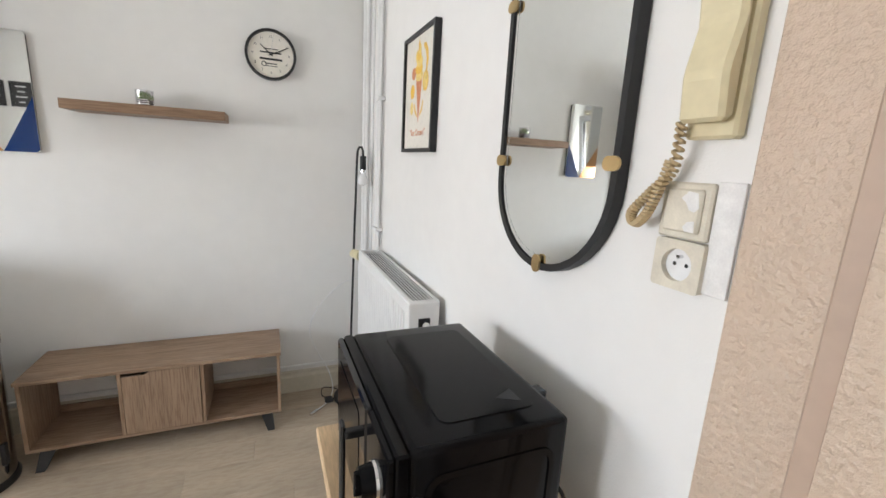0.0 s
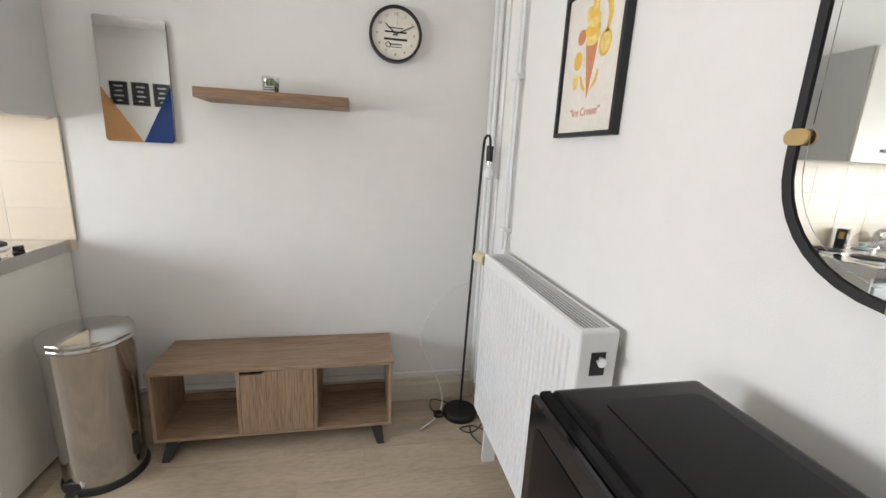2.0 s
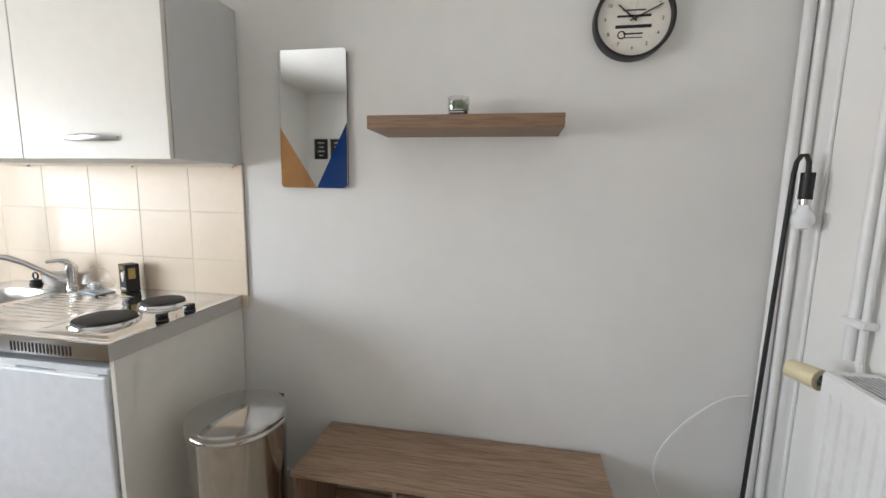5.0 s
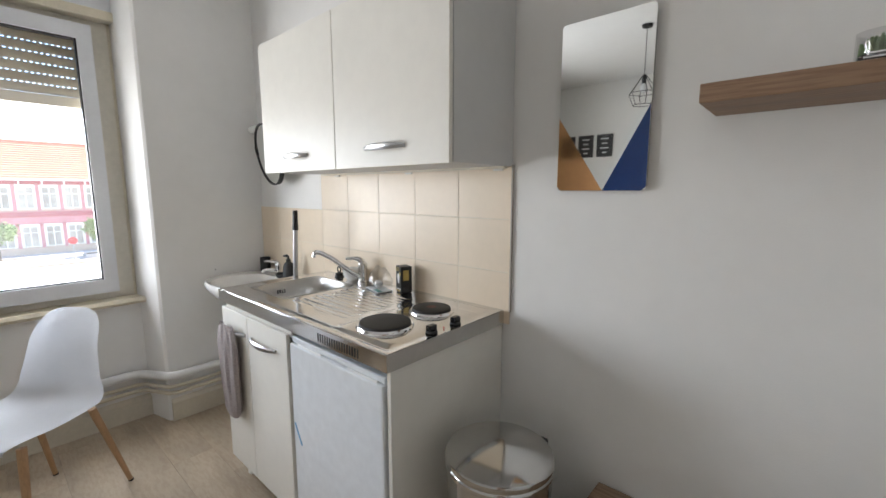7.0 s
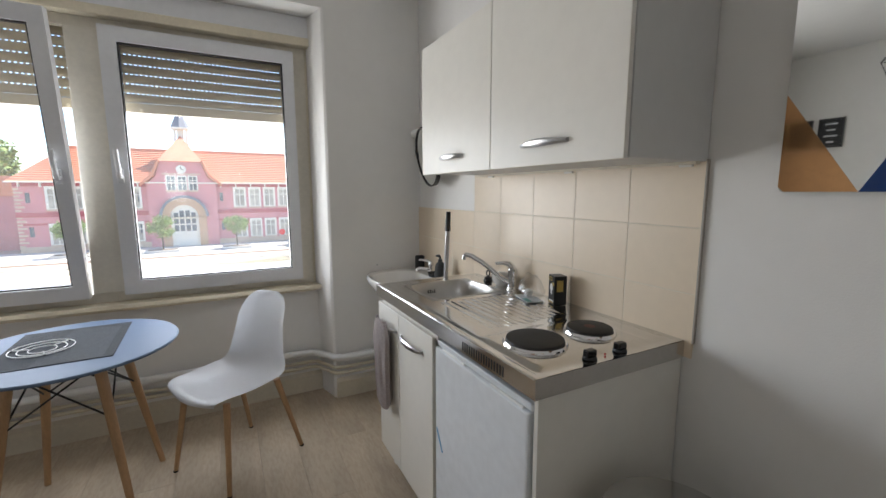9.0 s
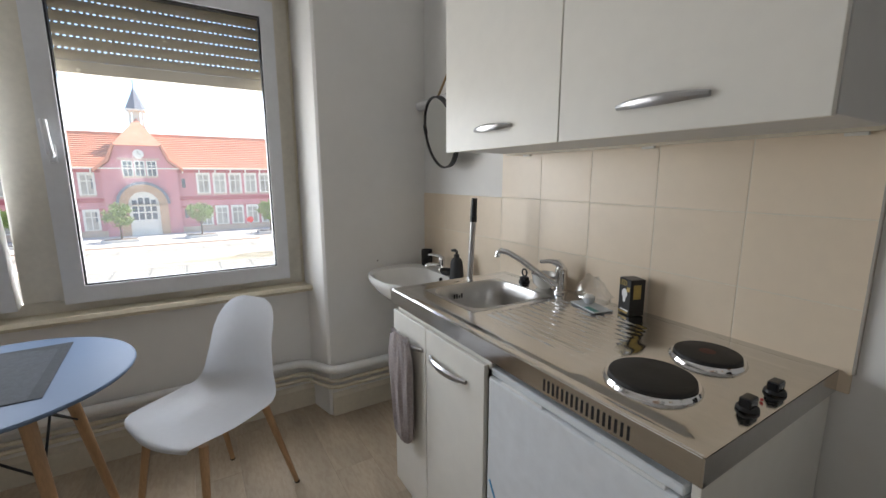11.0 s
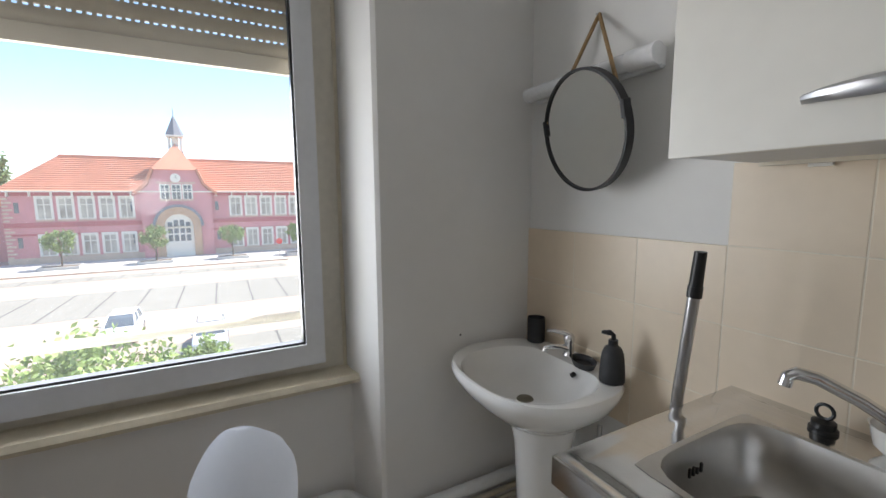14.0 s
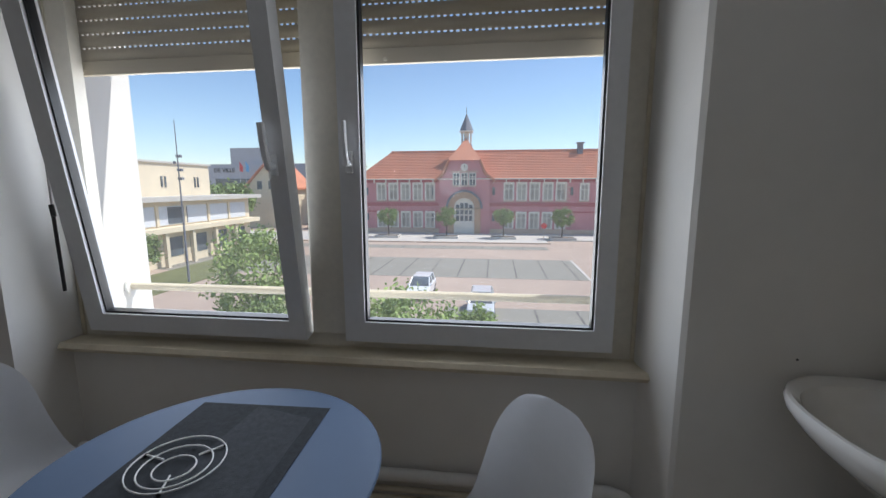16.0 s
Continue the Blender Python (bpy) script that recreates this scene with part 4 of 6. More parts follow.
def shell_chair(at, turn, label):
    """Moulded shell on beech dowel legs. It faces +x before the turn."""
    ch = thing("shell_chair", at, label, "chair", "chairs round the table", turn=turn)
    b = bmesh.new()
    # side profile (forward, up, half width) from the seat's front lip over the dip to the back's top
    prof = [(0.250, 0.430, 0.150), (0.240, 0.443, 0.178), (0.19, 0.447, 0.215), (0.10, 0.432, 0.232), (0.02, 0.424, 0.235), (-0.06, 0.425, 0.234), (-0.12, 0.440, 0.230), (-0.165, 0.475, 0.222),
            (-0.192, 0.53, 0.208), (-0.208, 0.60, 0.192), (-0.224, 0.68, 0.178), (-0.240, 0.75, 0.168), (-0.254, 0.805, 0.150), (-0.264, 0.845, 0.118), (-0.267, 0.862, 0.070)]
    prof = [tuple(p) for p in smooth_path(prof, 4)]
    rows, K = [], 20
    for i, (x, z, w) in enumerate(prof):
        t = i / (len(prof) - 1)
        row = []
        for k in range(K + 1):
            s = (k / K - 0.5) * 2
            curl = abs(s) ** 3
            seat = 1 - min(1, max(0, (t - 0.35) / 0.25))
            lift = curl * (0.055 * math.sin(min(1, t * 2.4) * math.pi * 0.6) * seat + 0.02 * (1 - seat) * max(0, 1 - (t - 0.5) * 2.5))
            wrap = curl * 0.055 * (1 - seat) * (1 - 0.8 * max(0, (t - 0.75) / 0.25))
            drop = -0.03 * s * s * max(0, 1 - t * 8)
            row.append(b.verts.new((x + wrap + drop, s * w, z + lift)))
        rows.append(row)
    for a, c in zip(rows, rows[1:]):
        for k in range(K):
            b.faces.new((a[k], a[k + 1], c[k + 1], c[k]))
    bmesh.ops.solidify(b, geom=b.faces[:], thickness=-0.013)
    part("shell", b, CHAIRP, ch, "moulded white plastic shell", True)
    base = [(0.16, 0.155), (0.16, -0.155), (-0.13, 0.155), (-0.13, -0.155)]
    foot = [(0.215, 0.205), (0.215, -0.205), (-0.235, 0.205), (-0.235, -0.205)]
    for (x0, y0), (x1, y1) in zip(base, foot):
        lg = part("leg", cyl((x0, y0, 0.428), (x1, y1, 0.0), 0.0165, 0.0105, 14), BEECH, ch, "beech dowel leg", True)
        part("foot_cap", cyl((x1 + (x0 - x1) * 0.02, y1 + (y0 - y1) * 0.02, 0.009), (x1, y1, 0.0), 0.0115), BLACKP, lg)
    return ch


shell_chair((-1.475, 2.182, 0), -54, "white moulded shell chair with beech legs, turned from the table")
shell_chair((-1.56, 0.815, 0), 80, "white moulded shell chair with beech legs, pushed to the table")

# ---------------------------------------------------------------- north wall and its furniture
ts = thing("tv_bench", (0, 0, 0), "low oak-effect TV bench with two open bays", "TV bench")
BX0, BX1, BY0, BY1, BZ0, BZ1 = 0.487, 1.557, 3.10, 3.425, 0.082, 0.434
part("top", box(BX0 - 0.006, BX1 + 0.006, BY0 - 0.006, BY1, BZ1 - 0.017, BZ1, 0.001), OAK, ts)
part("bottom", box(BX0, BX1, BY0, BY1, BZ0, BZ0 + 0.016, 0.001), OAK, ts)
for x in (BX0, 0.846, 1.186, BX1 - 0.015):
    part("upright", box(x, x + 0.015, BY0 + 0.001, BY1 - 0.001, BZ0 + 0.016, BZ1 - 0.017), OAK_V, ts)
part("rear_rail", box(BX0 + 0.015, BX1 - 0.015, BY1 - 0.016, BY1 - 0.001, BZ0 + 0.0161, BZ0 + 0.05), OAK, ts)
bm = prism([(0.864, BZ0 + 0.018), (1.183, BZ0 + 0.018), (1.183, BZ1 - 0.020), (0.975, BZ1 - 0.020), (0.965, BZ1 - 0.030), (0.95, BZ1 - 0.036), (0.864, BZ1 - 0.036)], "y", BY0 - 0.002, BY0 + 0.013)
part("door", bm, OAK_V, ts, "oak-effect door with a finger notch")
part("rear_panel", box(0.861, 1.186, BY1 - 0.012, BY1 - 0.004, BZ0 + 0.016, BZ1 - 0.017), BLACKP, ts)
for x, sx in ((BX0 + 0.075, -1), (BX1 - 0.075, 1)):
    for y, sy in ((BY0 + 0.03, -1), (BY1 - 0.04, 1)):
        b = bmesh.new()
        bmesh.ops.create_cube(b, size=1)
        for v in b.verts:
            lo = v.co.z < 0
            v.co = Vector((x + v.co.x * (0.034 if lo else 0.06) + (sx * 0.022 if lo else 0), y + v.co.y * 0.022 + (sy * (0.05 if sy < 0 else 0.0) if lo else 0), 0.0 if lo else BZ0))
        part("leg", b, BLACKP, ts, "black tapered plastic leg")
part("middle_leg", cyl((1.02, 3.25, 0), (1.02, 3.25, BZ0), 0.014), BLACKP, ts)

shf = solid("floating_shelf", box(0.722, 1.347, 3.221, N - 0.001, 1.603, 1.645, 0.0015), SHELF_WOOD, "brown oak-effect floating wall shelf", "shelf")
gp = thing("glass_planter", (1.005, 3.34, 1.645), "small printed glass with a green succulent on the shelf", "planter")
part("glass", lathe([(0, 0), (0.033, 0), (0.036, 0.004), (0.037, 0.075), (0.0345, 0.075), (0.033, 0.006), (0, 0.006)], 28), BAGM, gp, "clear printed glass", True)
part("soil", lathe([(0, 0.006), (0.031, 0.006), (0.032, 0.03), (0, 0.034)], 20), BLACKP, gp, "dark soil")
for k, (z, w, hh) in enumerate(((0.030, 0.020, 0.003), (0.022, 0.024, 0.003), (0.012, 0.024, 0.005))):
    part("label_bar", box(-w, w, -0.0382, -0.0372, z - hh / 2, z + hh / 2), WHITE, gp)
for k in range(22):
    a, r = k * 2.4, 0.005 + 0.0011 * k
    c = Vector((r * math.cos(a), r * math.sin(a), 0.035))
    tip = c + Vector((0.004 * math.cos(a), 0.004 * math.sin(a), 0.036 - 0.0008 * k))
    part("leaf", cyl(c, tip, 0.008, 0.002, 6), LEAFP, gp)

am = thing("painted_mirror", (0.430, N, 1.41), "frameless mirror with blue and copper painted corners", "mirror")
w2, hh = 0.138, 0.515
part("glass", prism(rrect(-w2, w2, 0, hh, 0.012), "y", -0.022, -0.016), MIRROR, am, "silvered glass")
part("backing", prism(rrect(-w2 + 0.003, w2 - 0.003, 0.003, hh - 0.003, 0.012), "y", -0.016, -0.001), BLACKP, am)
part("blue_corner", prism([(0.012, 0.0), (w2 - 0.012, 0.0), (w2, 0.012), (w2, 0.245)], "y", -0.0232, -0.0222), BLUE, am, "deep blue painted triangle")
part("copper_corner", prism([(-w2 + 0.012, 0.0), (0.011, 0.0), (-w2, 0.23), (-w2, 0.012)], "y", -0.0231, -0.0222), COPPER, am, "copper painted triangle")

ck = thing("wall_clock", (1.562, N, 1.968), "round black wall clock with white face", "clock")
R = 0.125
bm = lathe([(R - 0.014, 0.026), (R - 0.010, 0.042), (R - 0.002, 0.044), (R, 0.038), (R, 0.0), (0, 0.0)], 64)
bm.transform(Matrix.Rotation(radians(90), 4, "X"))
part("case", bm, BLACKP, ck, smooth=True)
part("dial", prism(disc(0, 0, R - 0.012, 64), "y", -0.027, -0.020), PAPER, ck, "white printed dial")
for k in range(12):
    a = radians(90 - 30 * (k + 1))
    words("numeral", str(k + 1), 0.017, pose(0.088 * math.cos(a), -0.0275, 0.088 * math.sin(a), 90, 0, 0), BLACKP, ck)
part("hour_hand", cyl((0.008, -0.031, -0.006), (-0.05, -0.031, 0.045), 0.0028, 0.0022, 6), BLACKP, ck)
part("minute_hand", cyl((-0.012, -0.033, -0.005), (0.085, -0.033, 0.042), 0.0026, 0.0018, 6), BLACKP, ck)
part("second_hand", cyl((-0.004, -0.034, -0.02), (0.014, -0.034, 0.095), 0.0008, n=5), SATIN, ck)
for z, w, t in ((0.028, 0.035, 0.004), (0.010, 0.052, 0.007), (-0.022, 0.055, 0.010), (-0.044, 0.03, 0.005), (-0.056, 0.03, 0.003)):
    part("printed_bar", box(-w, w, -0.0279, -0.0271, z - t / 2, z + t / 2), BLACKP, ck)
part("printed_scroll", ring_prism(disc(-0.035, -0.047, 0.013, 20), disc(-0.035, -0.047, 0.009, 20), "y", -0.0279, -0.0271), BLACKP, ck)

# pedal bin
pb = thing("pedal_bin", (0.318, 3.06, 0), "tall stainless steel pedal bin", "bin")
part("body", lathe([(0.0, 0.02), (0.142, 0.02), (0.144, 0.05), (0.152, 0.615), (0.154, 0.625)], 64), STEEL_BIN, pb, "polished steel body", True)
part("base", lathe([(0, 0.0), (0.153, 0.0), (0.155, 0.012), (0.147, 0.028), (0.135, 0.03)], 64), BLACKP, pb, "black plastic base ring", True)
part("rim", lathe([(0.153, 0.622), (0.158, 0.626), (0.158, 0.636), (0.155, 0.640)], 64), STEEL_BIN, pb, smooth=True)
part("lid", lathe([(0.156, 0.641), (0.158, 0.652), (0.154, 0.661), (0.12, 0.671), (0.065, 0.678), (0, 0.681)], 64), STEEL_BIN, pb, "domed steel lid", True)
pd = part("pedal", box(-0.075, -0.025, -0.188, -0.138, 0.012, 0.020, 0.003), STEEL, pb)
part("pedal_slot", box(-0.085, -0.015, -0.142, -0.110, 0.018, 0.06, 0.004), BLACKP, pb)
part("hinge", box(0.02, 0.075, 0.125, 0.162, 0.58, 0.652, 0.004), BLACKP, pb)
part("side_grip", box(0.125, 0.150, -0.05, -0.02, 0.10, 0.20, 0.004), BLACKP, pb)

# floor lamp
fl = thing("floor_lamp", (1.955, 3.255, 0), "black hooked floor lamp with a bare bulb", "floor lamp")
part("base", lathe([(0, 0.0), (0.092, 0.0), (0.095, 0.006), (0.095, 0.026), (0.088, 0.034), (0.03, 0.037), (0, 0.038)], 48), BLACKM, fl, smooth=True)
part("pole", tube([(0, 0, 0.036), (0.008, 0, 0.5), (0.022, 0, 1.10), (0.032, 0.0, 1.47), (0.035, -0.002, 1.505), (0.044, -0.004, 1.522), (0.055, -0.006, 1.523), (0.062, -0.008, 1.505), (0.064, -0.008, 1.47)], 0.0065, 10), BLACKM, fl, smooth=True)
sk = part("socket", cyl((0.064, -0.008, 1.40), (0.064, -0.008, 1.475), 0.017), BLACKM, fl, smooth=True)
part("socket_ring", cyl((0.064, -0.008, 1.385), (0.064, -0.008, 1.401), 0.0145), CHROME, sk, smooth=True)
part("bulb", lathe([(0.012, 0.075), (0.016, 0.062), (0.028, 0.04), (0.030, 0.025), (0.022, 0.007), (0, 0.0)], 24, (0.064, -0.008, 1.312)), BULB, fl, "white frosted bulb", True)
cb = [(0.085, -0.02, 0.008), (0.10, -0.10, 0.006), (0.02, -0.17, 0.006), (-0.03, -0.13, 0.006), (0.05, -0.12, 0.006), (0.11, -0.19, 0.006), (0.12, -0.28, 0.006), (0.07, -0.29, 0.006), (0.02, -0.20, 0.006), (0.03, -0.11, 0.006)]


part("power_cord", tube(smooth_path(cb), 0.0032, 6), BLACKP, fl, "black power cord", True)
part("foot_switch", box(-0.15, -0.10, -0.03, 0.02, 0.003, 0.028, 0.008), BLACKP, fl)
part("switch_cord", tube(smooth_path([(-0.05, -0.05, 0.03), (-0.10, -0.01, 0.02), (-0.16, 0.02, 0.03), (-0.15, 0.08, 0.05), (-0.08, 0.09, 0.03), (-0.06, 0.06, 0.03)]), 0.0032, 6), BLACKP, fl, "", True)
ac = thing("antenna_cable", (0, 0, 0), "thin white aerial cable with a loose plug", "cable")
part("cable", tube(smooth_path([(2.03, 3.42, 0.72), (1.93, 3.40, 0.70), (1.80, 3.39, 0.58), (1.735, 3.38, 0.44), (1.77, 3.36, 0.30), (1.84, 3.33, 0.16), (1.86, 3.30, 0.05), (1.82, 3.24, 0.008), (1.75, 3.17, 0.007)]), 0.0035, 6), WHITE, ac, smooth=True)
part("plug", cyl((1.75, 3.17, 0.008), (1.71, 3.135, 0.008), 0.008), CHROME, ac, smooth=True)

# ---------------------------------------------------------------- east wall
rad = thing("radiator", (0, 0, 0), "white steel panel radiator with top grille", "radiator")
RY0, RY1, RX0, RX1, RZ0, RZ1 = 2.145, 2.975, 1.945, 2.055, 0.24, 1.0
b = bmesh.new()
ribs = [(RY0, 0.0), (RY0 + 0.025, 0.0)]
for k in range(24):
    y0 = RY0 + 0.028 + k * 0.0325
    ribs += [(y0, 0.0), (y0 + 0.010, 0.0), (y0 + 0.013, 0.006), (y0 + 0.023, 0.006), (y0 + 0.026, 0.0)]
ribs += [(RY1 - 0.012, 0.0), (RY1, 0.0)]
cols = []
for y, d in ribs:
    cols.append([b.verts.new((RX0 + dd, y, z)) for z, dd in ((RZ0, 0.0), (RZ0 + 0.03, 0.0), (RZ0 + 0.05, d), (RZ1 - 0.06, d), (RZ1 - 0.04, 0.0), (RZ1 - 0.006, 0.0), (RZ1, 0.006))])
for a, c in zip(cols, cols[1:]):
    for k in range(6):
        b.faces.new((a[k], a[k + 1], c[k + 1], c[k]))
part("front_panel", b, GLOSSW, rad)
part("rear_panel", box(RX1 - 0.012, RX1, RY0 + 0.01, RY1 - 0.01, RZ0, RZ1 - 0.01), GLOSSW, rad)
# black block added inside so the grille slots look shaded
part("slot_shade_core", box(RX0 + 0.012, RX1 - 0.014, RY0 + 0.02, RY1 - 0.02, RZ0 + 0.02, RZ1 - 0.014), BLACKM, rad)
part("end_panel", box(RX0 - 0.001, RX1, RY0 - 0.008, RY0 + 0.008, RZ0, RZ1 + 0.0005, 0.007, seg=3), GLOSSW, rad, smooth=True)
part("end_panel", box(RX0 + 0.004, RX1, RY1 - 0.004, RY1 + 0.003, RZ0, RZ1, 0.003), GLOSSW, rad)
gr_ = part("top_grille", ring_prism(rect(RX0 + 0.004, RX1, RY0, RY1), rect(RX0 + 0.016, RX1 - 0.012, RY0 + 0.02, RY1 - 0.02), "z", RZ1 - 0.004, RZ1 + 0.001), GLOSSW, rad)
nslat = 7
for k in range(nslat):
    x = RX0 + 0.0185 + k * 0.0115
    part("grille_bar", box(x, x + 0.0034, RY0 + 0.02, RY1 - 0.02, RZ1 - 0.004, RZ1), GLOSSW, gr_)
va = part("bleed_valve", cyl((RX0 + 0.055, RY0 - 0.028, 0.925), (RX0 + 0.055, RY0, 0.925), 0.013), CHROME, rad, smooth=True)
part("valve_opening", box(RX0 + 0.034, RX0 + 0.076, RY0 - 0.0095, RY0 - 0.0075, 0.88, 0.945), BLACKM, va)
for z in (0.34, 0.9):
    for y in (2.35, 2.8):
        part("wall_bracket", box(RX1, EA, y, y + 0.03, z, z + 0.05), GLOSSW, rad)
th = part("thermostat_valve", cyl((RX0 + 0.02, RY1 + 0.035, 0.962), (RX0 - 0.005, RY1 + 0.105, 0.962), 0.027, 0.024, 20), IVORY, rad, "yellowed thermostat knob", True)
part("valve_body", cyl((RX0 + 0.045, RY1, 0.96), (RX0 + 0.02, RY1 + 0.036, 0.962), 0.013), SOAP, th)
part("feed_pipe", tube([(RX0 + 0.055, RY1 + 0.015, 0.955), (RX0 + 0.10, RY1 + 0.03, 0.97), (2.058, 3.035, 1.0)], 0.008), GLOSSW, rad, smooth=True)
for y in (RY0 + 0.1, RY1 - 0.1):
    part("stand_foot", box(RX0 + 0.03, RX1 - 0.02, y, y + 0.02, 0.0, RZ0), GLOSSW, rad)

pic = thing("framed_poster", (EA, 2.474, 1.715), "black-framed ice cream poster with lemons and bananas", "picture")
w2, h2 = 0.172, 0.218
part("frame", ring_prism(rect(-w2, w2, -h2, h2), rect(-w2 + 0.014, w2 - 0.014, -h2 + 0.014, h2 - 0.014), "x", -0.026, -0.002), BLACKP, pic)
part("print", box(-0.016, -0.010, -w2 + 0.012, w2 - 0.012, -h2 + 0.012, h2 - 0.012), PAPER, pic, "cream printed sheet")


def ink(name, outline, mat, lift=0.0):
    return part(name, prism([(-u, v) for u, v in outline], "x", -0.0165 - lift, -0.0161 - lift), mat, pic)


ink("cone_print", [(-0.033, 0.052), (0.035, 0.052), (0.006, -0.1), (0.003, -0.108), (0.0, -0.1)], CONE)
for k, (z, w) in enumerate(((0.062, 0.040), (0.088, 0.041), (0.112, 0.034), (0.136, 0.025), (0.155, 0.015), (0.168, 0.008))):
    ink("swirl_print", disc(0.004 * (-1) ** k, z, 0.02, 20, w), YELLOW if k % 2 else CREAMY, 0.0003 * (k + 1))
ink("lemon_half", disc(0.072, 0.035, 0.036, 24, 0.031), YELLOW)
ink("lemon_flesh", disc(0.074, 0.035, 0.027, 24, 0.023), CREAMY, 0.0004)
ink("lemon_print", disc(-0.072, 0.012, 0.027, 24, 0.024), YELLOW)
ink("lemon_slice", disc(-0.075, -0.05, 0.025, 20, 0.018), CREAMY)
ink("slice_print", disc(-0.03, 0.135, 0.022, 20, 0.017), CREAMY)
ink("biscuit_print", disc(-0.062, 0.078, 0.023, 9, 0.025), CONE)
ink("banana_print", [(0.04, 0.168), (0.066, 0.165), (0.088, 0.14), (0.095, 0.105), (0.085, 0.07), (0.068, 0.048), (0.064, 0.055), (0.072, 0.08), (0.074, 0.11), (0.064, 0.138), (0.044, 0.155)], YELLOW)
ink("banana_print", [(-0.05, -0.038), (-0.038, -0.07), (-0.012, -0.088), (-0.012, -0.075), (-0.030, -0.058), (-0.042, -0.034)], YELLOW)
ink("banana_print", [(0.055, -0.032), (0.045, -0.066), (0.018, -0.086), (0.018, -0.074), (0.036, -0.058), (0.047, -0.03)], YELLOW)
words("poster_words", "\u201cIce Cream\u201d", 0.034, pose(-0.0168, 0, -0.145, 90, 0, -90), CONE, pic)
pg_ = part("glazing", box(-0.0205, -0.0195, -w2 + 0.013, w2 - 0.013, -h2 + 0.013, h2 - 0.013), PANE, pic, "clear glazing")
pg_.visible_shadow = False

# capsule mirror with brass clips
om = thing("oval_mirror", (EA, 1.622, 1.645), "tall capsule mirror in a black frame with brass clips", "mirror")


def capsule(r, half, n=20):
    up = [(r * math.cos(a), half + r * math.sin(a)) for a in np.linspace(0, math.pi, n)]
    dn = [(r * math.cos(a), -half + r * math.sin(a)) for a in np.linspace(math.pi, 2 * math.pi, n)]
    return up + dn


HALF = 0.205
part("glass", prism(capsule(0.176, HALF), "x", -0.021, -0.012), MIRROR, om, "silvered glass")
part("bevel_band", ring_prism(capsule(0.175, HALF), capsule(0.163, HALF), "x", -0.0218, -0.0212), MIRROR, om, "bevelled glass edge")
part("frame", ring_prism(capsule(0.191, HALF), capsule(0.177, HALF), "x", -0.026, -0.002), BLACKM, om, smooth=True)
part("backing", prism(capsule(0.186, HALF), "x", -0.012, -0.002), BLACKP, om)
for u, v, du, dv in ((0.178, -0.17, 1, 0), (-0.178, -0.17, 1, 0), (0.178, 0.17, 1, 0), (-0.178, 0.17, 1, 0), (0, -HALF - 0.178, 0, 1), (0, HALF + 0.178, 0, 1)):
    a, c = (0.019, 0.0125) if du else (0.0125, 0.019)
    part("clip", prism(rrect(u - a, u + a, v - c, v + c, 0.0125), "x", -0.031, -0.0262), BRASS, om, "brass clip")

# intercom, switch, socket
ic = thing("intercom_handset", (EA, 1.305, 1.50), "ivory wall intercom handset with coiled cord", "intercom")
part("base", box(-0.022, -0.001, -0.050, 0.020, 0.010, 0.23, 0.004), IVORY, ic)
hs = prism([(-0.023, 0.032), (-0.046, 0.028), (-0.052, 0.085), (-0.050, 0.10), (-0.038, 0.15), (-0.045, 0.20), (-0.050, 0.235), (-0.023, 0.235)], "y", -0.046, 0.016, bevel=0.006)
part("handset", hs, IVORY, ic, "ivory handset")
hel = []
cpath = smooth_path([(-0.035, 0.015, 0.03), (-0.030, 0.022, -0.03), (-0.028, 0.055, -0.065), (-0.028, 0.083, -0.098), (-0.030, 0.074, -0.116), (-0.034, 0.052, -0.098), (-0.034, 0.036, -0.06), (-0.032, 0.026, -0.02)], 40)
for i, p in enumerate(cpath):
    a = i * 1.05
    hel.append(p + Vector((0.006 * math.cos(a), 0.006 * math.sin(a), 0.002 * math.sin(a))))
part("coiled_cord", tube(hel, 0.0028, 5), CORD, ic, "tan coiled cord", True)
sw = thing("light_switch", (EA, 1.313, 1.413), "worn cream light switch with flaking paint", "light switch")
part("plate", box(-0.012, -0.001, -0.038, 0.038, -0.040, 0.040, 0.003), SWITCH, sw)
rk = part("rocker", box(-0.018, -0.010, -0.028, 0.028, -0.030, 0.031, 0.003), SWITCH, sw)
part("paint_flake", prism([(-0.026, 0.006), (-0.022, 0.026), (-0.008, 0.028), (0.002, 0.018), (-0.006, 0.012), (-0.012, 0.002), (-0.020, 0.0)], "x", -0.0186, -0.0179), SWITCHW, rk, "flaked white paint")
part("paint_flake", prism([(-0.024, -0.028), (-0.022, -0.012), (-0.012, -0.014), (-0.006, -0.022), (-0.010, -0.028)], "x", -0.0186, -0.0179), SWITCHW, rk, "flaked white paint")
so = thing("wall_socket", (EA, 1.31, 1.335), "cream round wall socket below the switch", "wall socket")
b = ring_prism(rrect(-0.038, 0.038, -0.036, 0.036, 0.006, 7), [(0.024 * math.cos(radians(a)), 0.024 * math.sin(radians(a))) for q in range(4) for a in np.linspace(90 * q, 90 * q + 90, 8)], "x", -0.014, -0.001)
part("plate", b, SWITCH, so)
part("well", cyl((-0.004, 0, 0), (-0.001, 0, 0), 0.025, n=28), WHITE, so)
for y in (-0.0095, 0.0095):
    part("pin_hole", cyl((-0.0046, y, 0.0), (-0.0040, y, 0.0), 0.003, n=10), BLACKP, so)
part("earth_pin", cyl((-0.012, 0, 0.012), (-0.004, 0, 0.012), 0.0028, n=10), CHROME, so)

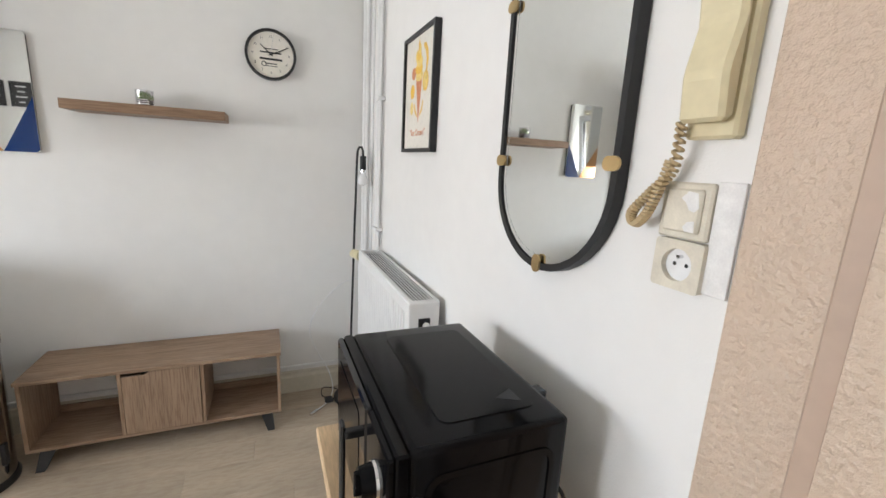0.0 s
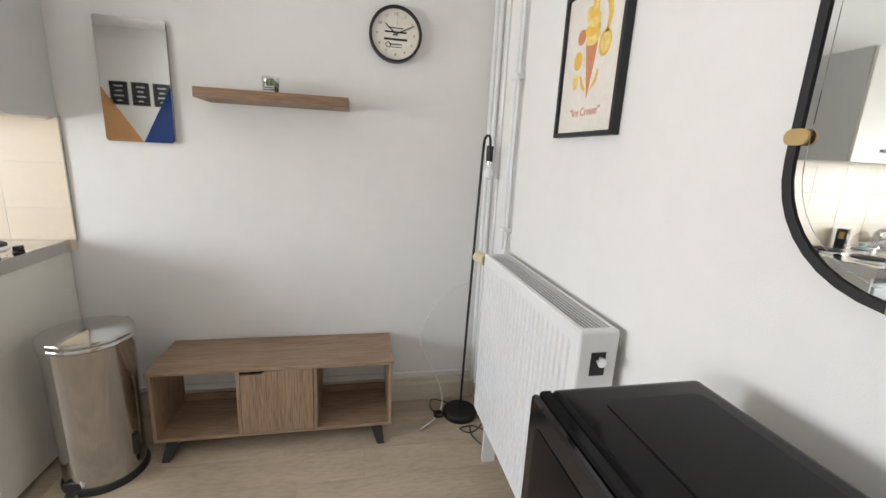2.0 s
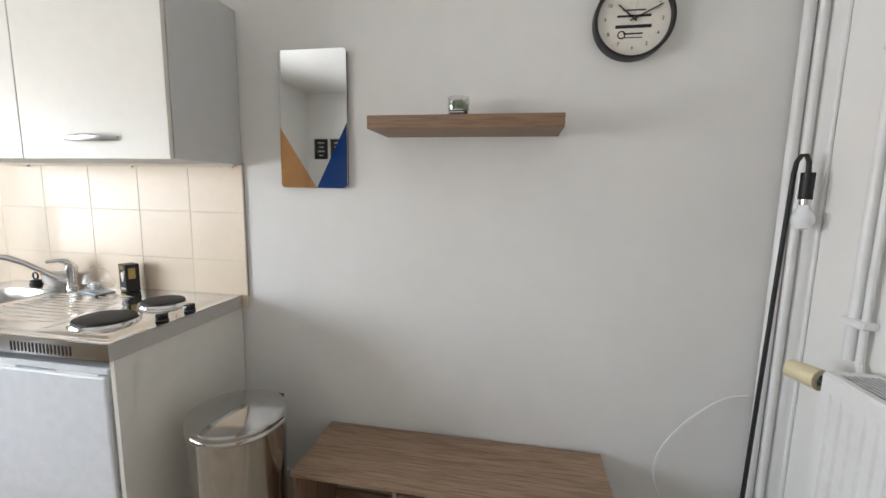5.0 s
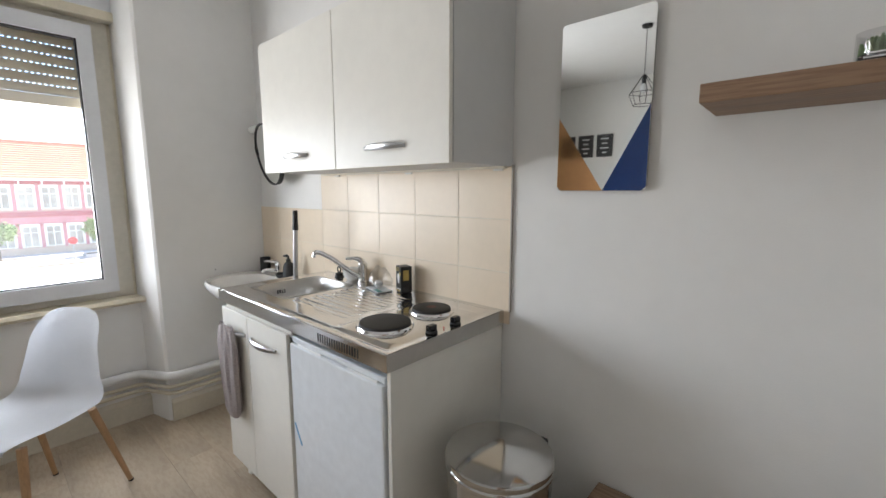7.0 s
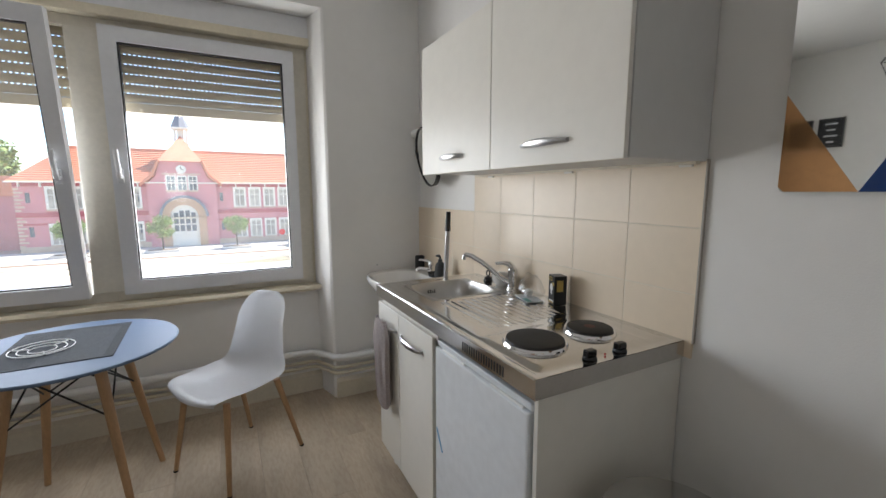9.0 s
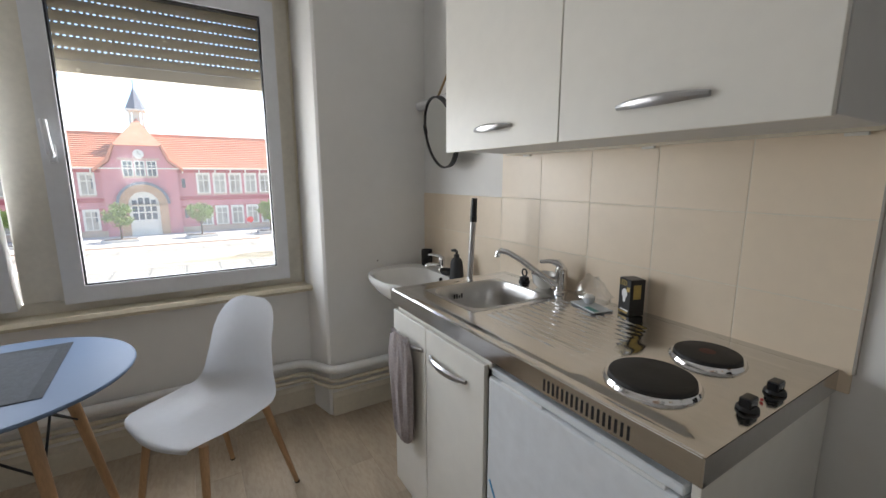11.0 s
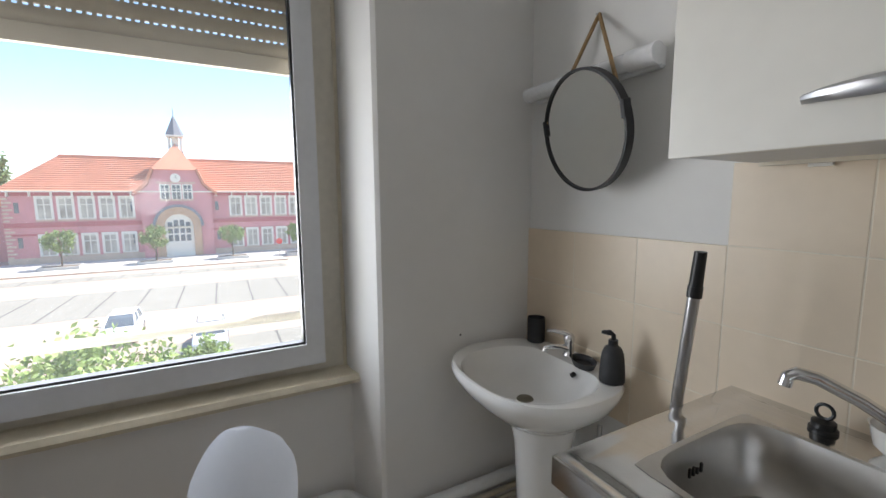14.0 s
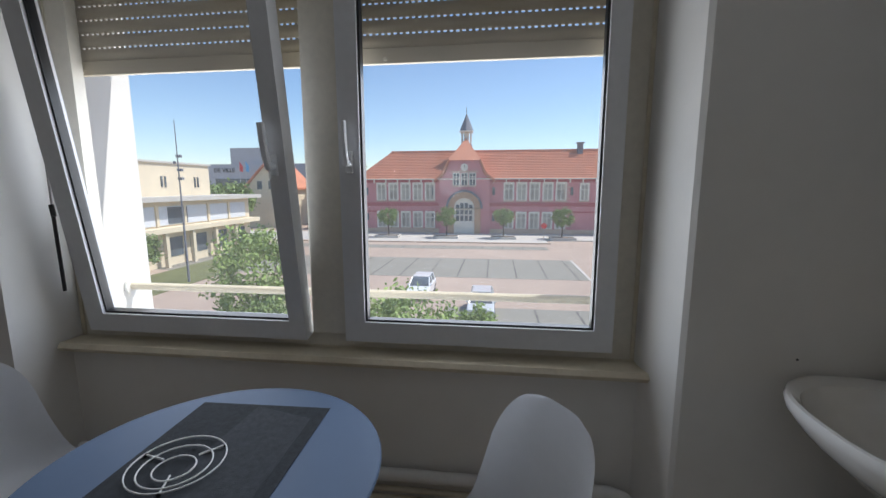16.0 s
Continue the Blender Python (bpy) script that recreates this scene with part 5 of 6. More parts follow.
# microwave on its pine stand
mst = thing("microwave_stand", (0, 0, 0), "small table with pine top and white legs under the microwave", "table")
MZ = 0.80
part("top", box(1.62, 2.06, 1.335, 1.865, MZ - 0.03, MZ, 0.003), PINE, mst)
for x in (1.66, 2.0):
    for y in (1.36, 1.805):
        part("leg", box(x, x + 0.035, y, y + 0.035, 0, MZ - 0.03, 0.002), GLOSSW, mst, "white painted leg")
part("lower_shelf", box(1.66, 2.035, 1.36, 1.84, 0.25, 0.27, 0.002), PINE, mst)
mw = thing("microwave", (1.679, 1.385, MZ), "glossy black countertop microwave on a pine stand", "microwave")
D, WD, HT = 0.30, 0.432, 0.26
b = box(0.02, D, 0, WD, 0.012, HT, 0.012, seg=3)
part("case", b, BLACKG, mw, "glossy black enamel case", True)
part("side_panel", ring_prism(rrect(0.045, D - 0.025, 0.04, HT - 0.045, 0.03), rrect(0.055, D - 0.035, 0.05, HT - 0.055, 0.024), "y", -0.0025, 0.001), BLACKG, mw, "pressed outline on the case side")
part("top_panel", prism(rrect(0.085, D - 0.035, 0.045, WD - 0.045, 0.02), "z", HT - 0.001, HT + 0.0022, bevel=0.0015), BLACKG, mw)
part("front", box(0.0, 0.022, 0.0, WD, 0.012, HT - 0.002, 0.004), BLACKG, mw)
md = part("door", box(-0.014, 0.0, 0.135, WD - 0.002, 0.018, HT - 0.006, 0.004), BLACKGLASS, mw, "black glass door")
part("door_window", prism(rrect(0.185, WD - 0.03, 0.05, HT - 0.045, 0.012), "x", -0.0152, -0.0138), BLACKG, mw)
hb = part("door_handle", box(-0.052, -0.044, 0.146, 0.170, 0.035, 0.222, 0.003), BLACKP, md, "flat black bar handle")
for z in (0.045, 0.196):
    part("handle_arm", box(-0.046, -0.012, 0.142, 0.156, z, z + 0.016, 0.002), BLACKP, md)
part("control_panel", box(-0.012, 0.0, 0.002, 0.130, 0.018, HT - 0.006, 0.003), BLACKG, mw)
for z in (0.075, 0.175):
    dl = part("dial", cyl((-0.012, 0.066, z), (-0.038, 0.066, z), 0.027, 0.023, 28), BLACKG, mw, "black rotary dial", True)
    part("dial_ring", cyl((-0.012, 0.066, z), (-0.0165, 0.066, z), 0.0295, 0.0285, 28), CHROME, dl, "thin chrome ring", True)
    part("dial_grip", box(-0.046, -0.036, 0.0615, 0.0705, z - 0.021, z + 0.021, 0.002), BLACKG, dl)
for i in range(3):
    b = prism([(0.205, 0.085), (0.245, 0.105), (0.245, 0.065)], "z", HT + 0.0022, HT + 0.0028) if i == 0 else box(0.222 + 0.006 * i, 0.224 + 0.006 * i, 0.08, 0.09, HT + 0.0028, HT + 0.0032)
    part("warning_mark", b, SOAP, mw)
for x in (0.05, 0.26):
    for y in (0.05, WD - 0.05):
        part("foot", cyl((x, y, 0), (x, y, 0.013), 0.014), BLACKP, mw)
part("rear_spacer", box(D, D + 0.03, 0.10, 0.13, HT - 0.04, HT - 0.015, 0.004), BLACKP, mw)
part("power_cord", tube(smooth_path([(D, 0.06, 0.10), (D + 0.02, 0.02, 0.09), (D + 0.022, -0.01, 0.03), (D + 0.015, -0.03, 0.003)]), 0.004, 6), BLACKP, mw, smooth=True)

# ---------------------------------------------------------------- rest of the room, seen in the mirrors
for x in (-1.69, -1.435, -1.18):
    pf = thing("black_print", (x, S, 2.0), "small black framed print with white lettering", "picture", "prints on the wall")
    part("frame", ring_prism(rect(-0.102, 0.102, -0.145, 0.145), rect(-0.092, 0.092, -0.135, 0.135), "y", 0.002, 0.022), BLACKP, pf)
    part("print", box(-0.093, 0.093, 0.003, 0.012, -0.136, 0.136), BLACKM, pf)
    for j, (z, w) in enumerate(((0.09, 0.05), (0.03, 0.035), (-0.03, 0.055), (-0.09, 0.03))):
        part("printed_bar", box(-w, w, 0.0121, 0.0126, z - 0.007, z + 0.007), WHITE, pf)
pl = thing("pendant_lamp", (-0.25, 0.75, 2.25), "black wire cage pendant lamp with bare bulb", "pendant lamp")
part("cord", cyl((0, 0, 0.14), (0, 0, CEILING - 2.25), 0.003, n=8), BLACKM, pl)
part("socket", cyl((0, 0, 0.08), (0, 0, 0.15), 0.018), BLACKM, pl)
part("bulb", lathe([(0.012, 0.085), (0.028, 0.05), (0.03, 0.03), (0.02, 0.008), (0, 0)], 20), BULB, pl, smooth=True)
for k in range(6):
    a = k * math.pi / 3
    c, s = math.cos(a), math.sin(a)
    part("wire", tube([(0.02 * c, 0.02 * s, 0.14), (0.12 * c, 0.12 * s, 0.0), (0.08 * c, 0.08 * s, -0.10)], 0.003, 6), BLACKM, pl)
part("wire_ring", tube([(0.12 * math.cos(k * math.pi / 3), 0.12 * math.sin(k * math.pi / 3), 0) for k in range(6)], 0.003, 6, close=True), BLACKM, pl)
part("wire_ring", tube([(0.08 * math.cos(k * math.pi / 3), 0.08 * math.sin(k * math.pi / 3), -0.10) for k in range(6)], 0.003, 6, close=True), BLACKM, pl)
part("ceiling_rose", lathe([(0.045, 0), (0.04, -0.02), (0, -0.025)], 20, (0, 0, CEILING - 2.25)), BLACKM, pl)

# ---------------------------------------------------------------- outside
G = -6.6
b = bmesh.new()
bmesh.ops.create_grid(b, x_segments=1, y_segments=1, size=900, matrix=Matrix.Translation((-880, 0, G)))
solid("ground", b, ASPHALT, "pale pink-tan asphalt square", "ground", "structure")
# parking bays and pavement
lot = thing("parking_bay_paving", (0, 0, G), "grey paver parking bays with dark dividing lines", "paving", kind="structure")
part("paving", box(-46.5, -36.6, -34, 10.3, 0, 0.012), PAVER, lot)
part("paving", box(-56.6, -53.6, -34, 9, 0, 0.012), PAVER, lot)
part("paving", box(-27.5, -19, -1, 16, 0, 0.012), PAVER, lot)
for k in range(17):
    y = -33 + k * 2.65
    part("bay_line", box(-46.4, -36.7, y, y + 0.13, 0.012, 0.017), JOINT, lot)
    part("bay_line", box(-56.5, -53.7, y - 1, y - 0.87, 0.012, 0.017), JOINT, lot)
part("bay_edge", box(-46.4, -36.7, 10.3, 10.55, 0.0, 0.03), KERB, lot)
for k in range(6):
    part("bay_line", box(-27.4, -19.1, -0.5 + k * 2.65, -0.37 + k * 2.65, 0.012, 0.017), JOINT, lot)
pv = thing("pavement", (0, 0, G), "raised pale stone pavement in front of the school", "pavement", kind="structure")
part("slab", box(-71, -59.6, -60, 9.6, 0, 0.14), KERB, pv)
part("slab", box(-71, -63.0, 9.6, 60, 0, 0.14), KERB, pv)
part("kerb", box(-59.6, -59.3, -60, 9.9, 0, 0.16), STONE, pv)

# red brick school across the square
FX = -71.0
sc = thing("brick_school", (FX, -3.1, G), "pink-red brick school with clay tile roof and clock gable", "building")
Y0, Y1, EZ, RZZ = -18.3, 28.0, 9.35, 14.4
part("wall", box(-13, 0, Y0, Y1, 0, EZ), PINKB, sc)
part("plinth", box(-0.01, 0.12, Y0, Y1, 0, 0.9), STONE, sc)
part("brick_band", box(-0.01, 0.10, Y0, Y1, 4.75, 5.35), PINKD, sc)
part("brick_band", box(-0.01, 0.08, Y0, Y1, 8.75, 9.3), PINKD, sc)
part("brick_band", box(-0.01, 0.06, Y0, Y1, 3.7, 3.95), PINKD, sc)
# roof with hipped ends, tiles in courses
b = bmesh.new()
ov = 0.55
c = [(ov, Y0 - ov, EZ), (ov, Y1 + ov, EZ), (-13 - ov, Y1 + ov, EZ), (-13 - ov, Y0 - ov, EZ)]
r0, r1 = (-6.5, Y0 + 4.2, RZZ), (-6.5, Y1 - 4.2, RZZ)
v = [b.verts.new(p) for p in (*c, r0, r1)]
for f in ((0, 1, 5, 4), (1, 2, 5), (2, 3, 4, 5), (3, 0, 4), (3, 2, 1, 0)):
    b.faces.new([v[i] for i in f])
roof = part("roof", b, ROOFT, sc, "orange clay tile roof")
for k in range(1, 17):
    s = k / 17
    x, z = ov + (-6.5 - ov) * s, EZ + (RZZ - EZ) * s
    ya, yb = (Y0 - ov) + (4.2 + ov) * s, (Y1 + ov) - (4.2 + ov) * s
    part("tile_course", box(x - 0.02, x + 0.10, ya, yb, z - 0.02, z + 0.07), ROOFT, roof)
part("ridge", box(-6.7, -6.3, Y0 + 4.2, Y1 - 4.2, RZZ - 0.1, RZZ + 0.15), ROOFT, roof)
part("gutter", box(ov - 0.05, ov + 0.15, Y0 - ov, Y1 + ov, EZ - 0.15, EZ + 0.02), WINF, sc)
for k in range(20):
    y = Y0 + 0.6 + k * 2.05
    if abs(y) > 4.6:
        part("eave_bracket", box(0, 0.5, y, y + 0.14, EZ - 0.7, EZ - 0.12), WINF, sc)
ch_ = part("chimney", box(-6.1, -5.3, 19.2, 20.1, RZZ - 1.8, RZZ + 1.0), SLATE, sc, "grey chimney stack")
part("chimney_cap", box(-6.3, -5.1, 19.0, 20.3, RZZ + 1.0, RZZ + 1.2), SLATE, ch_)


def school_window(y, z, w, hgt, arch=True):
    e = part("window", box(0.0, 0.14, y - w / 2 - 0.16, y + w / 2 + 0.16, z - 0.22, z), STONE, sc)
    part("surround", ring_prism(rect(y - w / 2 - 0.16, y + w / 2 + 0.16, z, z + hgt + 0.25), rect(y - w / 2, y + w / 2, z + 0.01, z + hgt), "x", 0.0, 0.10), WINF, e)
    part("pane", box(0.0, 0.02, y - w / 2, y + w / 2, z, z + hgt), BLINDP, e)
    for q in (-w / 2 + 0.04, 0.0, w / 2 - 0.04):
        part("glazing_bar", box(0.02, 0.07, y + q - 0.06, y + q + 0.06, z, z + hgt), WINF, e)
    for q in (0.03, 0.68, 0.97):
        part("glazing_bar", box(0.02, 0.065, y - w / 2, y + w / 2, z + hgt * q - 0.05, z + hgt * q + 0.05), WINF, e)


for y0 in (-15.2, 6.6):
    for k in range(5):
        school_window(y0 + k * 2.12 + 0.8, 5.75, 1.45, 2.75)
        school_window(y0 + k * 2.12 + 0.8, 1.05, 1.45, 2.6)
school_window(19.6, 5.75, 1.2, 2.6)
for y in (-17.0, -5.3, 4.9, 17.6):
    for z in (2.2, 6.6):
        part("slit_window", box(0.0, 0.05, y - 0.22, y + 0.22, z, z + 1.3), WGL, sc)
# quoins
for k in range(17):
    for y in (Y0, 16.4):
        w = 0.9 if k % 2 else 0.55
        part("quoin", box(0.0, 0.09, y, y + w, 0.9 + k * 0.46, 0.9 + k * 0.46 + 0.24), STONE, sc)
# clock gable
gab = part("gable", prism([(-4.3, 0), (4.3, 0), (4.3, EZ - 0.2), (3.2, EZ + 0.9), (2.4, EZ + 3.2), (-2.4, EZ + 3.2), (-3.2, EZ + 0.9), (-4.3, EZ - 0.2)], "x", -6, 0.55), PINKB, sc, "projecting gable bay")
b = bmesh.new()
v = [b.verts.new(p) for p in ((0.9, -2.75, EZ + 3.0), (0.9, 2.75, EZ + 3.0), (-3.0, 0, EZ + 7.0), (-7, 2.75, EZ + 3.0), (-7, -2.75, EZ + 3.0), (-7, 0, EZ + 7.0))]
for f in ((0, 1, 2), (1, 3, 5, 2), (0, 2, 5, 4), (0, 4, 3, 1)):
    b.faces.new([v[i] for i in f])
part("gable_roof", b, ROOFT, sc, "orange tile gable hip")
for s in (-1, 1):
    b = prism([(s * 2.5, EZ + 3.1), (s * 3.3, EZ + 0.9), (s * 5.0, EZ - 0.5), (s * 5.1, EZ - 0.2), (s * 3.6, EZ + 1.15), (s * 2.75, EZ + 3.2)], "x", -6, 0.95)
    part("gable_verge", b, ROOFT, sc)
for y in (-1.35, 0, 1.35):
    e = part("gable_window", box(0.55, 0.68, y - 0.62, y + 0.62, EZ - 1.35, EZ - 1.1), STONE, sc)
    part("pane", box(0.55, 0.60, y - 0.48, y + 0.48, EZ - 1.1, EZ + 0.85), WGL, e)
    part("surround", ring_prism(rect(y - 0.62, y + 0.62, EZ - 1.1, EZ + 1.0), rect(y - 0.46, y + 0.46, EZ - 1.08, EZ + 0.85), "x", 0.55, 0.68), WINF, e)
    part("glazing_bar", box(0.60, 0.64, y - 0.05, y + 0.05, EZ - 1.1, EZ + 0.85), WINF, e)
    part("glazing_bar", box(0.60, 0.64, y - 0.46, y + 0.46, EZ + 0.25, EZ + 0.35), WINF, e)
cl_ = part("clock_face", cyl((0.55, 0, EZ + 1.85), (0.70, 0, EZ + 1.85), 0.62, n=28), WINF, sc, "cream clock face")
part("clock_hand", box(0.70, 0.72, -0.03, 0.03, EZ + 1.85, EZ + 2.3), BLACKP, cl_)
part("clock_hand", box(0.70, 0.72, 0.0, 0.32, EZ + 1.82, EZ + 1.88), BLACKP, cl_)
part("gable_band", box(0.55, 0.62, -2.4, 2.4, EZ + 1.1, EZ + 1.3), STONE, sc)
# arched doorway
arc = [(1.75 * math.cos(a), 4.4 + 1.75 * math.sin(a)) for a in np.linspace(0, math.pi, 17)]
arco = [(2.75 * math.cos(a), 4.4 + 2.75 * math.sin(a)) for a in np.linspace(0, math.pi, 17)]
dw = part("doorway", ring_prism([(2.75, 0)] + arco + [(-2.75, 0)], [(1.75, 0)] + arc + [(-1.75, 0)], "x", 0.5, 0.85), material("tan_arch_stone", (0.45, 0.30, 0.20), 0.9, vary=0.12, scale=1.0), sc, "tan stone arch")
arcs = [(3.1 * math.cos(a), 4.4 + 3.1 * math.sin(a)) for a in np.linspace(0, math.pi, 17)]
part("arch_hood", ring_prism(arcs, arco, "x", 0.5, 1.0), SLATE, dw, "grey arch hood")
part("door", prism([(1.75, 0)] + arc + [(-1.75, 0)], "x", 0.56, 0.62), WINF, dw)
for q in (-1.1, -0.37, 0.37, 1.1):
    part("door_glass", box(0.62, 0.64, q - 0.27, q + 0.27, 2.3, 3.2), WGL, dw)
    part("door_glass", box(0.62, 0.64, q - 0.27, q + 0.27, 3.4, 4.1), WGL, dw)
    part("door_glass", box(0.62, 0.64, q - 0.27, q + 0.27, 4.4, 5.3 if abs(q) < 1 else 5.0), WGL, dw)
# bell turret
tu = part("turret", box(-4.9, -3.0, -0.95, 0.95, EZ + 5.0, EZ + 5.9), SLATE, sc, "slate bell turret")
for sx in (-4.7, -3.2):
    for y in (-0.75, 0.75):
        part("turret_post", box(sx - 0.11, sx + 0.11, y - 0.11, y + 0.11, EZ + 5.9, EZ + 8.0), WINF, tu)
part("turret_core", box(-4.4, -3.5, -0.42, 0.42, EZ + 5.9, EZ + 8.0), WINF, tu)
part("turret_cornice", box(-5.1, -2.8, -1.12, 1.12, EZ + 8.0, EZ + 8.25), WINF, tu)
part("spire", cyl((-3.95, 0, EZ + 8.25), (-3.95, 0, EZ + 11.2), 1.25, 0.05, 8), SLATE, tu)
part("finial", cyl((-3.95, 0, EZ + 11.1), (-3.95, 0, EZ + 12.3), 0.05, n=6), SLATE, tu)
# lower wing past the left end
part("side_wing", box(-16, -6, Y0 - 9, Y0 + 0.01, 0, 7.5), PINKB, sc, "lower brick wing")
b = prism([(Y0 - 9.4, 7.5), (Y0, 7.5), (Y0, 10.2), (Y0 - 5, 10.2)], "x", -16.4, -5.6)
part("wing_roof", b, ROOFT, sc)


def leaves(count, spread, size, seed, shape):
    """Many small folded leaves in clumps round limb ends."""
    rng = np.random.default_rng(seed)
    verts, faces = [], []
    cent = shape(rng, max(8, count // 40))
    for i in range(count):
        c_ = cent[rng.integers(len(cent))] + rng.normal(0, spread, 3)
        u = rng.normal(size=3)
        u /= np.linalg.norm(u)
        w = np.cross(u, rng.normal(size=3))
        w /= np.linalg.norm(w)
        s = size * rng.uniform(0.6, 1.3)
        k = len(verts)
        verts += [c_ - u * s, c_ + w * s * 0.5, c_ + u * s, c_ - w * s * 0.5]
        faces.append((k, k + 1, k + 2, k + 3))
    return [tuple(p) for p in verts], faces


def tree(at, height, crown_r, crown_h, count, size, seed, label, mat, category="tree", group=""):
    t = thing("tree", at, label, category, group)
    lo = height - crown_h
    part("trunk", tube([(0, 0, 0), (0.03, 0.02, lo * 0.6), (0, 0, lo + crown_h * 0.5)], [0.035 * crown_r + 0.05, 0.03 * crown_r + 0.04, 0.03], 10), BARK, t, smooth=True)
    rng = random.Random(seed)
    for k in range(6):
        a = k * 1.05 + rng.random()
        part("limb", tube([(0, 0, lo * 0.85), (0.4 * crown_r * math.cos(a), 0.4 * crown_r * math.sin(a), lo + crown_h * 0.35), (0.75 * crown_r * math.cos(a), 0.75 * crown_r * math.sin(a), lo + crown_h * rng.uniform(0.4, 0.75))], [0.035, 0.025, 0.01], 6), BARK, t)

    def shape(r, n):
        d = r.normal(size=(n, 3))
        d /= np.linalg.norm(d, axis=1)[:, None]
        q = r.uniform(0.35, 1.0, (n, 1)) ** 0.5
        return d * q * np.array([crown_r, crown_r, crown_h / 2]) * 0.92 + np.array([0, 0, lo + crown_h / 2])

    vv, ff = leaves(count, crown_r * 0.11, size, seed, shape)
    me = bpy.data.meshes.new("crown")
    me.from_pydata(vv, [], ff)
    me.materials.append(mat)
    cr = new("crown", me)
    cr.parent = t
    return t


for k, y in enumerate((-24.2, -14.7, -5.4, 3.4, 12.2)):
    tree((-64.6, y, G + 0.14), 4.75, 1.65, 2.9, 2600, 0.13, 10 + k, "small clipped round street tree before the school", LEAF, group="street trees")
    pt = thing("tree_planter", (-64.0, y, G + 0.14), "low pale stone planter at the foot of a street tree", "planter", "planters")
    part("border", ring_prism(rect(-1.2, 0.9, -1.9, 1.9), rect(-1.0, 0.7, -1.7, 1.7), "z", 0, 0.35), KERB, pt)
    part("soil", box(-1.0, 0.7, -1.7, 1.7, 0.0, 0.28), BARK, pt)
tree((-11.5, -0.45, G), 5.2, 1.9, 3.4, 8000, 0.085, 40, "leafy tree with light green crown below the window", LEAF2)
tree((-17, 1.5, G), 3.35, 0.9, 2.0, 1800, 0.085, 44, "small leafy tree by the parking bays", LEAF2)
tree((-15.5, -7.1, G), 7.0, 1.75, 5.2, 6000, 0.10, 41, "leafy tree with thin uneven crown on the corner", LEAF2)
tree((-13.2, -5.5, G), 4.2, 1.3, 2.6, 3600, 0.09, 45, "low leafy tree on the corner", LEAF)
tree((-30, -26.5, G), 4.6, 1.9, 3.2, 3000, 0.14, 42, "bushy tree beside the beige building", LEAF)
tree((-90, -30.5, G), 17.5, 4.5, 11, 5200, 0.42, 43, "tall dark tree behind the school", LEAF)
tree((-70, -46, G), 8.5, 5.0, 6, 3600, 0.4, 46, "broad tree behind the beige building", LEAF)
gs = thing("lawn", (-38, -24.5, G), "strip of dry grass along the beige building", "lawn", kind="structure")
part("turf", box(-12, 14, -4.5, 1.5, 0, 0.06), GRASS, gs)

# beige flat-roofed block
bb = thing("beige_block", (0, 0, G), "beige flat-roofed two-storey building", "building")
part("wall", box(-53, -18, -44, -31, 0, 6.6), BEIGEB, bb)
part("roof_slab", box(-54.2, -17, -45, -29.8, 6.6, 7.05), KERB, bb)
part("upper_block", box(-49, -16, -44, -33.5, 7.05, 10.6), BEIGEB, bb)
part("parapet", box(-49.2, -15.8, -44.2, -33.3, 10.6, 10.8), KERB, bb)
for k in range(9):
    x = -52 + k * 3.7
    e = part("window", box(x, x + 3.3, -31.0, -30.9, 4.2, 6.1), material("white_blind", (0.62, 0.64, 0.68), 0.6) if k == 0 else bpy.data.materials["white_blind"], bb, "window band with white blinds")
    part("window_post", box(x + 3.3, x + 3.6, -31.0, -30.8, 4.1, 6.2), BEIGEB, e)
    part("lower_window", box(x + 0.3, x + 2.9, -31.0, -30.95, 0.9, 2.9), WGL, bb)
    part("column", box(x + 3.2, x + 3.6, -30.4, -30.0, 0, 3.5), BEIGEB, bb)
part("dark_window", box(-41.5, -38.8, -30.88, -30.84, 4.3, 6.0), WGL, bb)
part("canopy", box(-53.5, -17, -31, -29.8, 3.5, 4.0), BEIGEB, bb)
for k in range(6):
    for q in (0, 0.5):
        part("slit_window", box(-47 + k * 5 + q, -46.8 + k * 5 + q, -33.5, -33.4, 8.0, 9.2), WGL, bb)
hs_ = thing("town_hall", (-112, -58, G), "grey flat-roofed town hall in the distance", "building")
part("wall", box(-10, 0, -22, 12, 0, 14.5), GREYB, hs_)
part("tower_block", box(-9.5, -0.5, -15.2, -3, 14.5, 19), GREYB, hs_)
words("facade_letters", "DE VILLE", 1.7, pose(0.12, -17, 12.7, 90, 0, 90), BLACKM, hs_, 0.05)
for fy, fm in ((-10.4, RED), (-8.6, BLUETAPE)):
    fg = part("flag_pole", cyl((3, fy, 0), (3, fy, 15.5), 0.06, n=8), SATIN, hs_)
    part("flag", prism([(fy, 12.4), (fy + 0.9, 12.0), (fy + 1.1, 13.6), (fy + 0.1, 15.0)], "x", 3.0, 3.05), fm, fg)
part("window_band", box(0, 0.1, -20, 10, 8.3, 10.4), WGL, hs_)
hz = thing("gabled_house", (-78, -43, G), "cream gabled house with red tile roof", "house")
part("wall", prism([(-4, 0), (4, 0), (4, 8), (0, 12), (-4, 8)], "x", -12, 0), BEIGEB, hz)
for s in (-1, 1):
    part("roof", prism([(0, 12.1), (s * 4.6, 7.5), (s * 4.6, 7.9), (0, 12.5)], "x", -12.4, 0.5), ROOFT, hz)
for y in (-1.2, 1.2):
    part("window", box(0, 0.08, y - 0.5, y + 0.5, 7.6, 9.2), WGL, hz)

